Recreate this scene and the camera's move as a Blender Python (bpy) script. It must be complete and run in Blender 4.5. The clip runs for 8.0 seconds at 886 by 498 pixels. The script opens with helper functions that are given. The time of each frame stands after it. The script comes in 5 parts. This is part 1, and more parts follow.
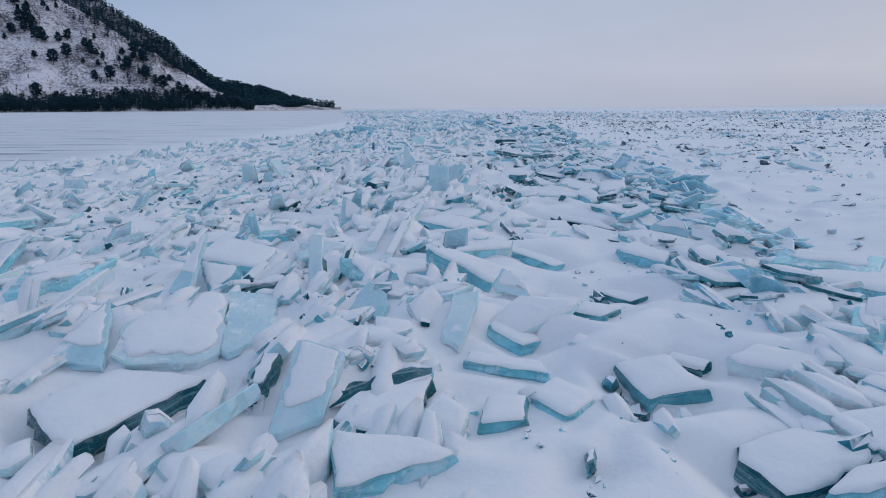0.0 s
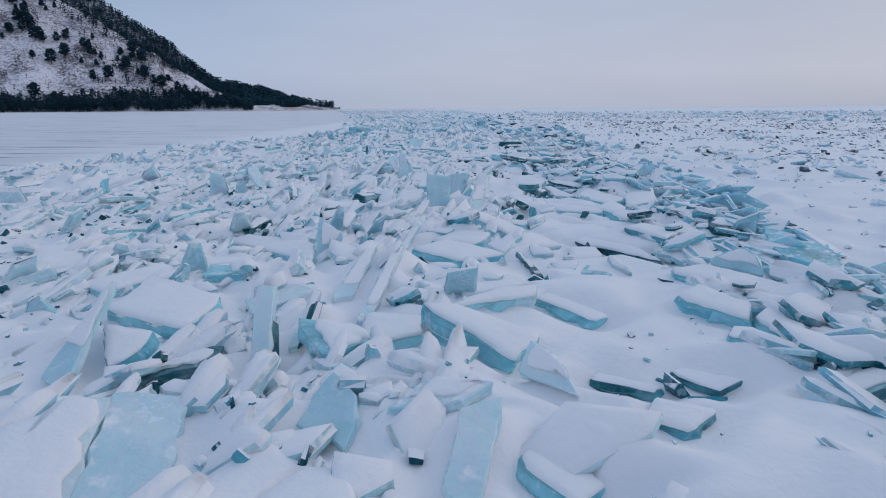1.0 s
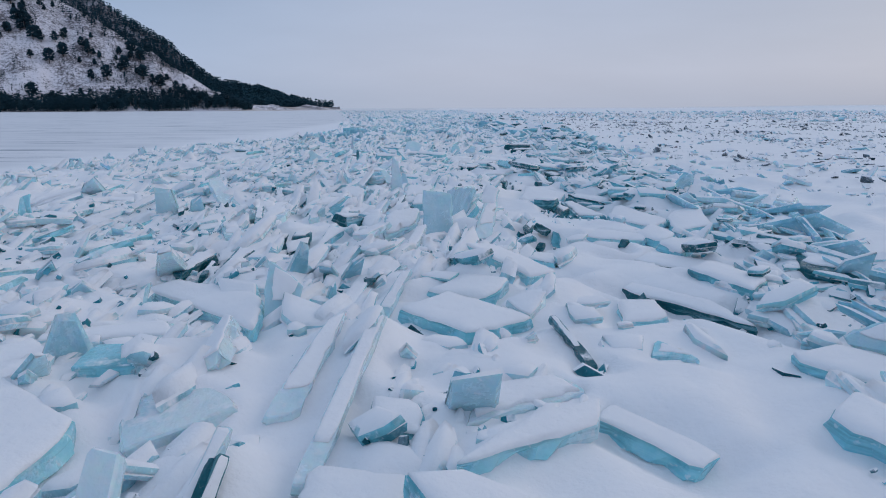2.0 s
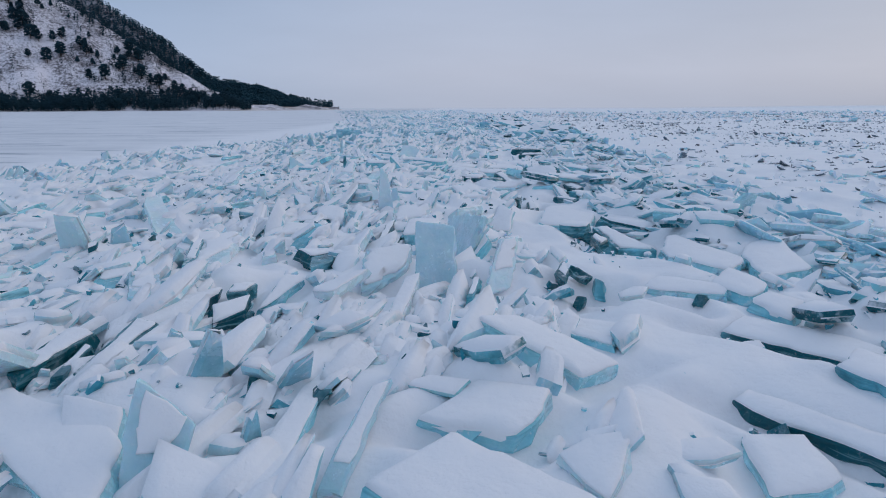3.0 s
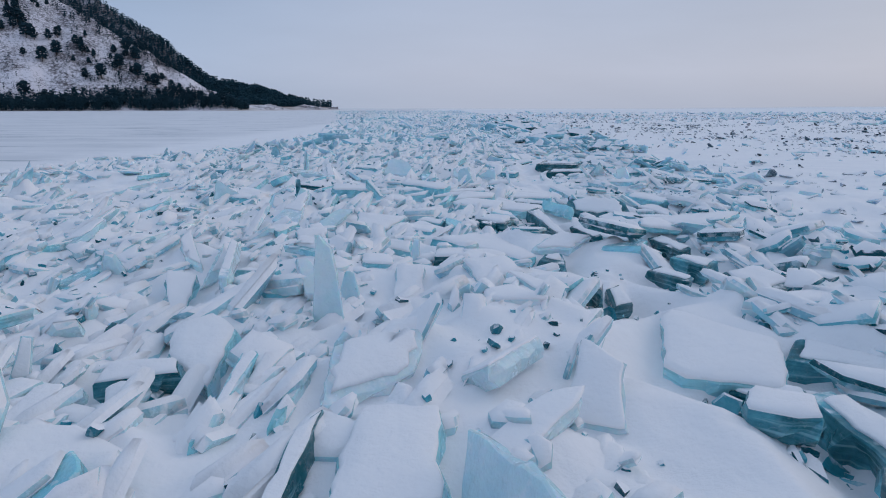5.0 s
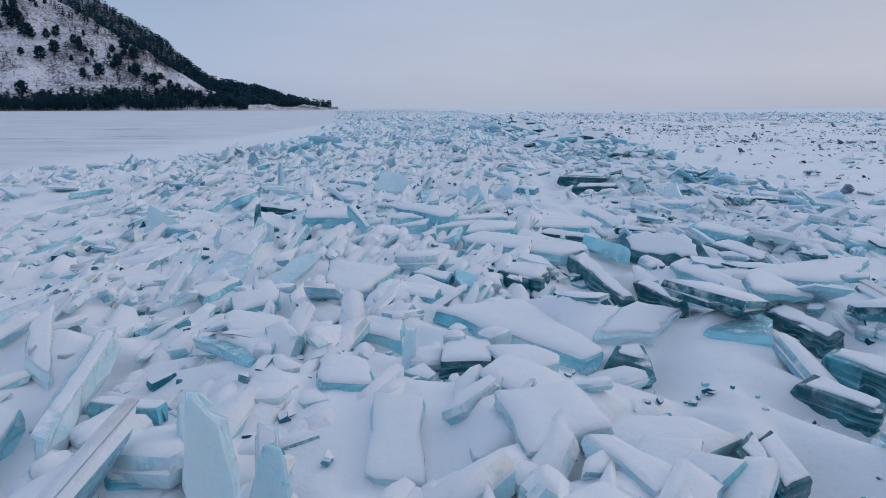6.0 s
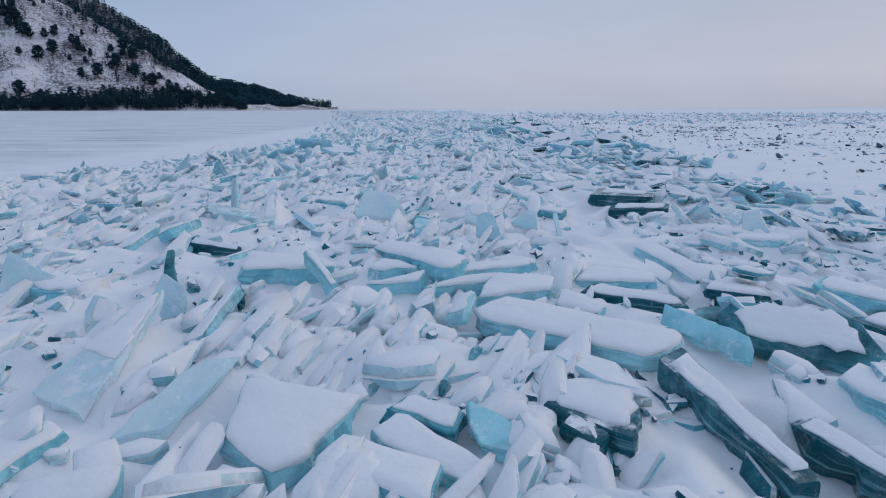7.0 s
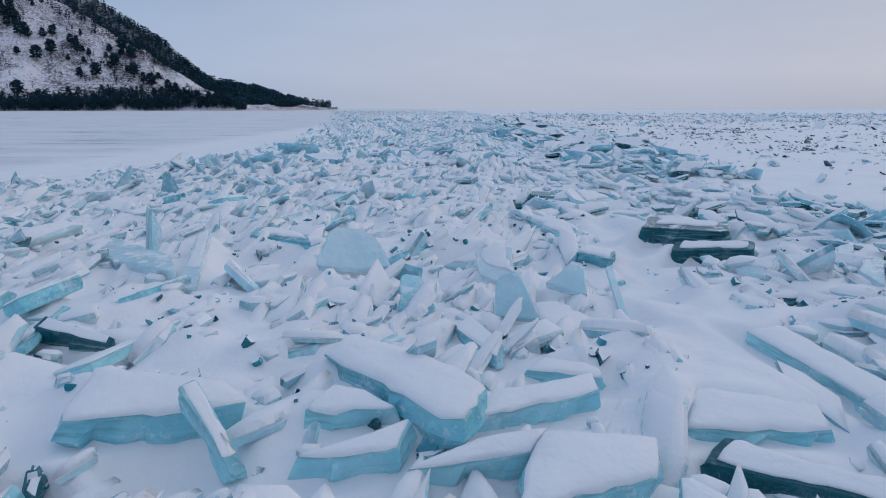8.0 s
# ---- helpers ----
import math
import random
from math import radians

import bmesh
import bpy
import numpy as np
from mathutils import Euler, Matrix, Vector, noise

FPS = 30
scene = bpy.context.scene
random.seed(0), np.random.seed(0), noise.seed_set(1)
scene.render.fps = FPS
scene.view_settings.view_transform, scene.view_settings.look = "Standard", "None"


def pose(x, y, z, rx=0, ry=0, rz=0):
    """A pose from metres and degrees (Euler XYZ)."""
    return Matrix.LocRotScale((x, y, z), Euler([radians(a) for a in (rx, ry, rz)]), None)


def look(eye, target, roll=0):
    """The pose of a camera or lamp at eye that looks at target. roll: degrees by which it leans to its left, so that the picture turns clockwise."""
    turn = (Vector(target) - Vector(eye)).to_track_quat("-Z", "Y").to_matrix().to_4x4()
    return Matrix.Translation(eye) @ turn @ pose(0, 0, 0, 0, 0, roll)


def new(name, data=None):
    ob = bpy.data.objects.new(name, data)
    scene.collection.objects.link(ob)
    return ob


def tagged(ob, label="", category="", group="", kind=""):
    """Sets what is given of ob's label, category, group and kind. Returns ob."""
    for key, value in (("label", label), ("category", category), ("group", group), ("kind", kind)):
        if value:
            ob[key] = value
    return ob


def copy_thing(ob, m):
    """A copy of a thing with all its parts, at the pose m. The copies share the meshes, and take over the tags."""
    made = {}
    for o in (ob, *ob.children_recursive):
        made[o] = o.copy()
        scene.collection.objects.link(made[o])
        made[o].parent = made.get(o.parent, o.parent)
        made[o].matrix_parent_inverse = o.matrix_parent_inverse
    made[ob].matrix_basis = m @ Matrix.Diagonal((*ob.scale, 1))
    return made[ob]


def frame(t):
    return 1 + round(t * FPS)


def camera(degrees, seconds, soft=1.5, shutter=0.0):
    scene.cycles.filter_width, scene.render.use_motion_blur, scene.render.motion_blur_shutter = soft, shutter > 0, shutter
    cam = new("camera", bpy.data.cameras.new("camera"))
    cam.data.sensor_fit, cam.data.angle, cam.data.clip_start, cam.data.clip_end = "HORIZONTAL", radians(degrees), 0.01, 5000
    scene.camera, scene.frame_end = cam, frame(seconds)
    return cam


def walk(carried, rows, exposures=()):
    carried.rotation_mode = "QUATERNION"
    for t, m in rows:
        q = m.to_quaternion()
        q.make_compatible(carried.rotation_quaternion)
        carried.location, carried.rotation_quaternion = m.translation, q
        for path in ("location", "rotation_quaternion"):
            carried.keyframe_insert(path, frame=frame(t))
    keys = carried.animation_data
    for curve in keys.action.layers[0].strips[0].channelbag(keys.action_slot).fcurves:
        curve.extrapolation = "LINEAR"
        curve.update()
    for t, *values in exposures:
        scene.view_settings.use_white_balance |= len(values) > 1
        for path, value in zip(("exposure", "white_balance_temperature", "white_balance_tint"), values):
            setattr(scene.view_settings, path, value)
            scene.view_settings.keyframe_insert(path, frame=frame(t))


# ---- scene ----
cam = camera(68.4, 8.0, 1.1)
METRES, EYE, TILT, LEAN, TURN = 32.05, 2.5, 0.62, 0.72, 0.0
ROWS = [
    (0.0, 0.0, 0.0, 0.0, 0.11, -12.8, -0.5),
    (0.5, -0.0005, 0.0458, -0.0006, 0.09, -12.79, -0.5),
    (1.0, -0.0008, 0.0968, -0.0013, 0.08, -12.79, -0.52),
    (1.5, -0.0011, 0.1518, -0.0019, 0.07, -12.8, -0.53),
    (3.0, -0.0017, 0.3318, -0.0038, 0.04, -12.81, -0.59),
    (3.5, -0.0024, 0.395, -0.0046, 0.03, -12.81, -0.64),
    (4.0, -0.0032, 0.4614, -0.0055, 0.02, -12.8, -0.65),
    (4.5, -0.0032, 0.5309, -0.0063, 0.01, -12.78, -0.71),
    (6.0, -0.0073, 0.7301, -0.0066, 0.01, -12.78, -0.72),
    (6.5, -0.0087, 0.7975, -0.0076, 0.02, -12.78, -0.73),
    (7.0, -0.0081, 0.8647, -0.0082, 0.02, -12.77, -0.76),
    (7.5, -0.0078, 0.9318, -0.0082, 0.02, -12.77, -0.77),
    (8.0, -0.0082, 0.9999, -0.0085, 0.04, -12.76, -0.78),
]
walk(cam, [(t, pose(0, 0, EYE, TILT, LEAN, TURN) @ pose(METRES * x, METRES * y, METRES * z, 90 + pitch, roll, yaw)) for t, x, y, z, yaw, pitch, roll in ROWS])

# ---- world, sun ----
world = bpy.data.worlds.new("overcast_sky")
scene.world = world
world.use_nodes = True
wn, wl = world.node_tree.nodes, world.node_tree.links
wn.clear()
SUN_EL, SUN_AZ = radians(24), radians(55)      # azimuth clockwise from +y


def wnode(kind, **values):
    n = wn.new(kind)
    for k, v in values.items():
        n.inputs[k].default_value = v
    return n


sky = wn.new("ShaderNodeTexSky")
sky.sky_type, sky.sun_disc = "NISHITA", False
sky.sun_elevation, sky.sun_rotation = SUN_EL, SUN_AZ
sky.air_density, sky.dust_density = 1.0, 3.0
coord = wn.new("ShaderNodeTexCoord")
sep = wn.new("ShaderNodeSeparateXYZ")
wl.new(coord.outputs["Generated"], sep.inputs[0])
height_ramp = wn.new("ShaderNodeValToRGB")
height_ramp.color_ramp.elements[0].position, height_ramp.color_ramp.elements[0].color = 0.0, (0.470, 0.525, 0.665, 1)
height_ramp.color_ramp.elements[1].position, height_ramp.color_ramp.elements[1].color = 1.0, (0.465, 0.565, 0.745, 1)
e = height_ramp.color_ramp.elements.new(0.05)
e.color = (0.503, 0.552, 0.695, 1)
e = height_ramp.color_ramp.elements.new(0.20)
e.color = (0.415, 0.490, 0.650, 1)
wl.new(sep.outputs["Z"], height_ramp.inputs[0])
# the cloud sheet is a little brighter and warmer towards the veiled sun
side = wn.new("ShaderNodeMapRange")
side.interpolation_type = "SMOOTHSTEP"
side.inputs["From Min"].default_value, side.inputs["From Max"].default_value = -0.72, 0.10
side.inputs["To Min"].default_value, side.inputs["To Max"].default_value = 0.0, 1.0
wl.new(sep.outputs["X"], side.inputs["Value"])
tone = wn.new("ShaderNodeMix")
tone.data_type = "RGBA"
tone.inputs[6].default_value, tone.inputs[7].default_value = (0.69, 0.84, 0.955, 1), (0.96, 0.965, 0.97, 1)
wl.new(side.outputs[0], tone.inputs[0])
veil = wn.new("ShaderNodeMix")
veil.data_type, veil.blend_type = "RGBA", "MULTIPLY"
veil.inputs[0].default_value = 1.0
wl.new(height_ramp.outputs[0], veil.inputs[6])
wl.new(tone.outputs[2], veil.inputs[7])
cloud = wnode("ShaderNodeTexNoise", Scale=2.2, Detail=5.0, Roughness=0.55)
stretch = wn.new("ShaderNodeMapping")
stretch.inputs["Scale"].default_value = (1.0, 1.0, 5.0)
wl.new(coord.outputs["Generated"], stretch.inputs[0])
wl.new(stretch.outputs[0], cloud.inputs["Vector"])
cloud_range = wnode("ShaderNodeMapRange", **{"From Min": 0.3, "From Max": 0.7, "To Min": 0.955, "To Max": 1.045})
wl.new(cloud.outputs["Fac"], cloud_range.inputs["Value"])
clouds = wn.new("ShaderNodeMix")
clouds.data_type, clouds.blend_type = "RGBA", "MULTIPLY"
clouds.inputs[0].default_value = 1.0
wl.new(veil.outputs[2], clouds.inputs[6])
fade = wnode("ShaderNodeMapRange", **{"From Min": 0.10, "From Max": 0.55, "To Min": 1.03, "To Max": 0.93})
wl.new(sep.outputs["X"], fade.inputs["Value"])
shade = wn.new("ShaderNodeMath")
shade.operation = "MULTIPLY"
wl.new(cloud_range.outputs[0], shade.inputs[0])
wl.new(fade.outputs[0], shade.inputs[1])
wl.new(shade.outputs[0], clouds.inputs[7])
sky_bg, cloud_bg, both, out = wn.new("ShaderNodeBackground"), wn.new("ShaderNodeBackground"), wn.new("ShaderNodeAddShader"), wn.new("ShaderNodeOutputWorld")
sky_bg.inputs["Strength"].default_value = 0.006
cloud_bg.inputs["Strength"].default_value = 0.91
wl.new(sky.outputs[0], sky_bg.inputs["Color"])
wl.new(clouds.outputs[2], cloud_bg.inputs["Color"])
wl.new(sky_bg.outputs[0], both.inputs[0])
wl.new(cloud_bg.outputs[0], both.inputs[1])
wl.new(both.outputs[0], out.inputs["Surface"])

sun = new("sun", bpy.data.lights.new("sun", "SUN"))
sun.data.energy, sun.data.angle, sun.data.color = 0.46, radians(40), (1.0, 0.93, 0.87)
sun_way = Vector((math.sin(SUN_AZ) * math.cos(SUN_EL), math.cos(SUN_AZ) * math.cos(SUN_EL), math.sin(SUN_EL)))
sun.matrix_world = look(sun_way * 100, (0, 0, 0))

# ---- materials ----


def material(name):
    m = bpy.data.materials.new(name)
    m.use_nodes = True
    m.node_tree.nodes.clear()
    return m, m.node_tree.nodes, m.node_tree.links


def node(nodes, kind, **values):
    n = nodes.new(kind)
    for k, v in values.items():
        n.inputs[k.replace("_", " ")].default_value = v
    return n


def noise_of(nodes, links, where, scale, detail=4.0, rough=0.55):
    n = node(nodes, "ShaderNodeTexNoise", Scale=scale, Detail=detail, Roughness=rough)
    links.new(where, n.inputs["Vector"])
    return n.outputs["Fac"]


def span(nodes, links, value, a, b, c=0.0, d=1.0):
    n = node(nodes, "ShaderNodeMapRange", From_Min=a, From_Max=b, To_Min=c, To_Max=d)
    links.new(value, n.inputs["Value"])
    return n.outputs[0]


def math_of(nodes, links, op, a, b):
    n = nodes.new("ShaderNodeMath")
    n.operation = op
    for i, v in enumerate((a, b)):
        if isinstance(v, (int, float)):
            n.inputs[i].default_value = v
        else:
            links.new(v, n.inputs[i])
    return n.outputs[0]


def mixed(nodes, links, fac, a, b):
    n = nodes.new("ShaderNodeMix")
    n.data_type = "RGBA"
    if isinstance(fac, (int, float)):
        n.inputs[0].default_value = fac
    else:
        links.new(fac, n.inputs[0])
    for i, v in ((6, a), (7, b)):
        if isinstance(v, tuple):
            n.inputs[i].default_value = (*v, 1)
        else:
            links.new(v, n.inputs[i])
    return n.outputs[2]


def bumped(nodes, links, value, strength, distance, after=None):
    n = node(nodes, "ShaderNodeBump", Strength=strength, Distance=distance)
    links.new(value, n.inputs["Height"])
    if after is not None:
        links.new(after, n.inputs["Normal"])
    return n.outputs[0]


def snow_shader(nodes, links, where):
    big = noise_of(nodes, links, where, 0.9, 5.0)
    fine = noise_of(nodes, links, where, 26.0, 4.0, 0.7)
    colour = mixed(nodes, links, span(nodes, links, big, 0.35, 0.65), (0.88, 0.865, 0.885), (0.93, 0.91, 0.92))
    s = node(nodes, "ShaderNodeBsdfPrincipled", Roughness=0.75)
    s.inputs["Specular IOR Level"].default_value = 0.2
    links.new(colour, s.inputs["Base Color"])
    links.new(bumped(nodes, links, fine, 0.35, 0.02, bumped(nodes, links, noise_of(nodes, links, where, 5.0, 4.0), 0.4, 0.06)), s.inputs["Normal"])
    return s.outputs[0]


def ice_shader(nodes, links, where, luck, deep, mid, pale, frosty=1.0, layers=None):
    """Lake ice: clear deep body, milky patches, trapped bubbles and hairline cracks."""
    shifted = nodes.new("ShaderNodeVectorMath")
    shifted.operation = "ADD"
    links.new(where, shifted.inputs[0])
    offset = nodes.new("ShaderNodeCombineXYZ")
    for i, k in enumerate((37.0, 91.0, 13.0)):
        links.new(math_of(nodes, links, "MULTIPLY", luck, k), offset.inputs[i])
    links.new(offset.outputs[0], shifted.inputs[1])
    at = shifted.outputs[0]
    cloudy = noise_of(nodes, links, at, 2.2, 5.0, 0.6)
    streak = noise_of(nodes, links, at, 9.0, 6.0, 0.7)
    body = math_of(nodes, links, "ADD", math_of(nodes, links, "MULTIPLY", cloudy, 0.9), math_of(nodes, links, "MULTIPLY", luck, 0.55))
    c = mixed(nodes, links, span(nodes, links, body, 0.40, 0.75), deep, mid)
    c = mixed(nodes, links, span(nodes, links, body, 0.70, 1.05), c, pale)
    c = mixed(nodes, links, span(nodes, links, streak, 0.64, 0.76, 0.0, 0.4 * frosty), c, (0.70, 0.84, 0.90))
    crack = node(nodes, "ShaderNodeTexVoronoi", Scale=3.0)
    crack.feature = "DISTANCE_TO_EDGE"
    warp = nodes.new("ShaderNodeVectorMath")
    warp.operation = "MULTIPLY_ADD"
    links.new(at, warp.inputs[0])
    warp.inputs[1].default_value = (1, 1, 1)
    wob = node(nodes, "ShaderNodeTexNoise", Scale=4.0, Detail=3.0)
    links.new(at, wob.inputs["Vector"])
    links.new(wob.outputs["Color"], warp.inputs[2])
    links.new(warp.outputs[0], crack.inputs["Vector"])
    c = mixed(nodes, links, span(nodes, links, crack.outputs["Distance"], 0.0, 0.012, 0.22, 0.0), c, (0.60, 0.78, 0.84))
    frost = noise_of(nodes, links, at, 1.3, 6.0, 0.62)
    rime = span(nodes, links, math_of(nodes, links, "ADD", frost, math_of(nodes, links, "MULTIPLY", streak, 0.25)), 0.66, 0.78, 0.0, 0.75 * frosty)
    c = mixed(nodes, links, rime, c, (0.72, 0.82, 0.88))
    dark = span(nodes, links, noise_of(nodes, links, at, 4.5, 5.0, 0.65), 0.60, 0.74, 0.0, 0.35)
    c = mixed(nodes, links, dark, c, deep)
    if layers is not None:
        # freezing layers run level with the plate
        flat = nodes.new("ShaderNodeMapping")
        flat.inputs["Scale"].default_value = (0.8, 0.8, 16.0)
        links.new(layers, flat.inputs[0])
        band = noise_of(nodes, links, flat.outputs[0], 1.0, 4.0, 0.6)
        c = mixed(nodes, links, span(nodes, links, band, 0.52, 0.70, 0.0, 0.55), c, deep)
        c = mixed(nodes, links, span(nodes, links, band, 0.46, 0.34, 0.0, 0.45), c, pale)
    # bits of snow and rime stuck to the broken faces
    stuck = noise_of(nodes, links, at, 11.0, 3.0, 0.55)
    stuck = span(nodes, links, math_of(nodes, links, "ADD", stuck, math_of(nodes, links, "MULTIPLY", cloudy, 0.35)), 0.80, 0.86, 0.0, 0.5 * frosty)
    c = mixed(nodes, links, stuck, c, (0.88, 0.90, 0.93))
    s = node(nodes, "ShaderNodeBsdfPrincipled", Roughness=0.16, IOR=1.31)
    links.new(c, s.inputs["Base Color"])
    links.new(math_of(nodes, links, "ADD", span(nodes, links, streak, 0.3, 0.75, 0.04, 0.06 + 0.28 * frosty), math_of(nodes, links, "MULTIPLY", rime, 0.4)), s.inputs["Roughness"])
    s.inputs["Subsurface Weight"].default_value = 0.5
    s.inputs["Subsurface Radius"].default_value = (0.35, 0.85, 1.0)
    s.inputs["Subsurface Scale"].default_value = 0.06
    s.inputs["Transmission Weight"].default_value = 0.12
    rip = bumped(nodes, links, streak, 0.35, 0.03, bumped(nodes, links, cloudy, 0.5, 0.12))
    links.new(rip, s.inputs["Normal"])
    return s.outputs[0]


DEEP, MID, PALE = (0.006, 0.115, 0.145), (0.19, 0.60, 0.71), (0.46, 0.83, 0.91)


def make_snow():
    m, n, l = material("snow")
    where = n.new("ShaderNodeNewGeometry").outputs["Position"]
    l.new(snow_shader(n, l, where), n.new("ShaderNodeOutputMaterial").inputs[0])
    return m


def make_ice(name, deep, mid, pale, island=False, snowed=0.0, luck_low=0.0, luck_high=1.0, frosty=1.0):
    """island: pieces of one joined mesh vary by island. snowed: how much of the upward faces carries snow."""
    m, n, l = material(name)
    geo = n.new("ShaderNodeNewGeometry")
    luck = geo.outputs["Random Per Island"] if island else n.new("ShaderNodeObjectInfo").outputs["Random"]
    luck = span(n, l, luck, 0.0, 1.0, luck_low, luck_high)
    layers = None if island else n.new("ShaderNodeTexCoord").outputs["Object"]
    surface = ice_shader(n, l, geo.outputs["Position"], luck, deep, mid, pale, frosty, layers)
    if snowed:
        up = n.new("ShaderNodeSeparateXYZ")
        l.new(geo.outputs["True Normal"], up.inputs[0])
        patch = noise_of(n, l, geo.outputs["Position"], 3.0, 4.0, 0.6)
        cover = math_of(n, l, "ADD", up.outputs["Z"], math_of(n, l, "MULTIPLY", patch, 0.9))
        mix = n.new("ShaderNodeMixShader")
        l.new(span(n, l, cover, 1.25 - snowed, 1.37 - snowed), mix.inputs[0])
        l.new(surface, mix.inputs[1])
        l.new(snow_shader(n, l, geo.outputs["Position"]), mix.inputs[2])
        surface = mix.outputs[0]
    l.new(surface, n.new("ShaderNodeOutputMaterial").inputs[0])
    return m


def make_plain(name, one, two, scale, rough=0.9):
    m, n, l = material(name)
    where = n.new("ShaderNodeNewGeometry").outputs["Position"]
    s = node(n, "ShaderNodeBsdfPrincipled", Roughness=rough)
    s.inputs["Specular IOR Level"].default_value = 0.1
    l.new(mixed(n, l, span(n, l, noise_of(n, l, where, scale), 0.35, 0.65), one, two), s.inputs["Base Color"])
    l.new(s.outputs[0], n.new("ShaderNodeOutputMaterial").inputs[0])
    return m


def make_lake_snow():
    """Wind-packed snow of the frozen lake, with bare grey ice showing in long streaks on the open side."""
    m, n, l = material("lake_snow")
    geo = n.new("ShaderNodeNewGeometry")
    where = geo.outputs["Position"]
    long_way = n.new("ShaderNodeMapping")
    long_way.inputs["Scale"].default_value = (0.085, 0.62, 0.0)
    l.new(where, long_way.inputs[0])
    streak = noise_of(n, l, long_way.outputs[0], 1.0, 5.0, 0.6)
    xyz = n.new("ShaderNodeSeparateXYZ")
    l.new(where, xyz.inputs[0])
    open_side = span(n, l, xyz.outputs["X"], -18.5, -22.0)
    bare = math_of(n, l, "MULTIPLY", span(n, l, streak, 0.575, 0.63, 0.0, 0.95), open_side)
    thin = math_of(n, l, "MULTIPLY", span(n, l, noise_of(n, l, long_way.outputs[0], 0.4, 4.0), 0.35, 0.65, 0.09, 0.33), open_side)
    bare = math_of(n, l, "MAXIMUM", bare, thin)
    ice = node(n, "ShaderNodeBsdfPrincipled", Roughness=0.3)
    ice.inputs["Base Color"].default_value = (0.16, 0.20, 0.26, 1)
    mix = n.new("ShaderNodeMixShader")
    l.new(bare, mix.inputs[0])
    l.new(snow_shader(n, l, where), mix.inputs[1])
    l.new(ice.outputs[0], mix.inputs[2])
    l.new(mix.outputs[0], n.new("ShaderNodeOutputMaterial").inputs[0])
    return m


def make_slope():
    """Thin snow over dry grass, scrub and stones."""
    m, n, l = material("snowy_slope")
    geo = n.new("ShaderNodeNewGeometry")
    where = geo.outputs["Position"]
    patch = noise_of(n, l, where, 0.02, 6.0, 0.65)
    speck = noise_of(n, l, where, 0.30, 6.0, 0.8)
    both_ = math_of(n, l, "ADD", math_of(n, l, "MULTIPLY", patch, 0.5), math_of(n, l, "MULTIPLY", speck, 0.75))
    c = mixed(n, l, span(n, l, both_, 0.58, 0.70), (0.78, 0.735, 0.78), (0.11, 0.095, 0.105))
    s = node(n, "ShaderNodeBsdfPrincipled", Roughness=0.9)
    l.new(c, s.inputs["Base Color"])
    l.new(s.outputs[0], n.new("ShaderNodeOutputMaterial").inputs[0])
    return m


SNOW = make_snow()
LAKE = make_lake_snow()
ICE_CLEAR = make_ice("clear_ice", DEEP, MID, PALE, snowed=-0.24, luck_low=-0.5, luck_high=0.35, frosty=0.2)
ICE_BLUE = make_ice("blue_ice", DEEP, MID, PALE, snowed=-0.24, luck_low=0.55, luck_high=1.15)
ICE_MILKY = make_ice("milky_ice", (0.46, 0.71, 0.79), (0.69, 0.86, 0.92), (0.84, 0.92, 0.95), snowed=-0.22, luck_low=0.1, luck_high=0.9, frosty=0.6)
RUBBLE = make_ice("snowed_ice", (0.12, 0.36, 0.44), (0.40, 0.70, 0.81), (0.68, 0.88, 0.95), island=True, snowed=0.5, luck_low=0.3, luck_high=1.25)
DEEP_RUBBLE = make_ice("deep_snowed_ice", DEEP, MID, PALE, island=True, snowed=0.45, luck_low=-0.3, luck_high=0.9)
GREY_RUBBLE = make_ice("grey_ice", (0.045, 0.065, 0.085), (0.19, 0.26, 0.31), (0.44, 0.54, 0.61), island=True, snowed=0.8, luck_low=-0.1, luck_high=1.0)
BARE_RUBBLE = make_ice("bare_blue_ice", (0.09, 0.33, 0.42), (0.35, 0.68, 0.80), (0.62, 0.86, 0.94), island=True, snowed=0.15, luck_low=0.25, luck_high=1.25)
# ice darkened to stand in for shade under slabs and in gaps
SHADE_RUBBLE = make_ice("teal_shade_ice", (0.004, 0.085, 0.115), (0.035, 0.30, 0.38), (0.24, 0.62, 0.74), island=True, snowed=0.2, luck_low=-0.25, luck_high=0.8, frosty=0.5)
DARK_RUBBLE = make_ice("dark_ice", (0.012, 0.028, 0.045), (0.05, 0.09, 0.12), (0.20, 0.28, 0.34), island=True, snowed=0.3, luck_low=-0.2, luck_high=0.7)
# distance haze is put into both needle colours, more blue for the far flank
FOREST = make_plain("hazed_needles", (0.008, 0.030, 0.044), (0.022, 0.056, 0.074), 0.4)
HAZED_FAR_FOREST = make_plain("hazed_far_needles", (0.009, 0.038, 0.056), (0.022, 0.064, 0.084), 0.1)
BARK = make_plain("bark", (0.05, 0.035, 0.028), (0.10, 0.07, 0.055), 2.0)
SLOPE = make_slope()
DUFF = make_plain("forest_floor", (0.06, 0.055, 0.06), (0.42, 0.40, 0.43), 0.05)
# the haze before the far shore is painted in as this pale colour
HAZE = make_plain("hazy_far_snow", (0.84, 0.84, 0.86), (0.90, 0.90, 0.91), 0.002)
SHORE_GRASS = make_plain("dry_shore_grass", (0.36, 0.28, 0.24), (0.66, 0.62, 0.62), 0.03)

# ---- numbers for relief ----


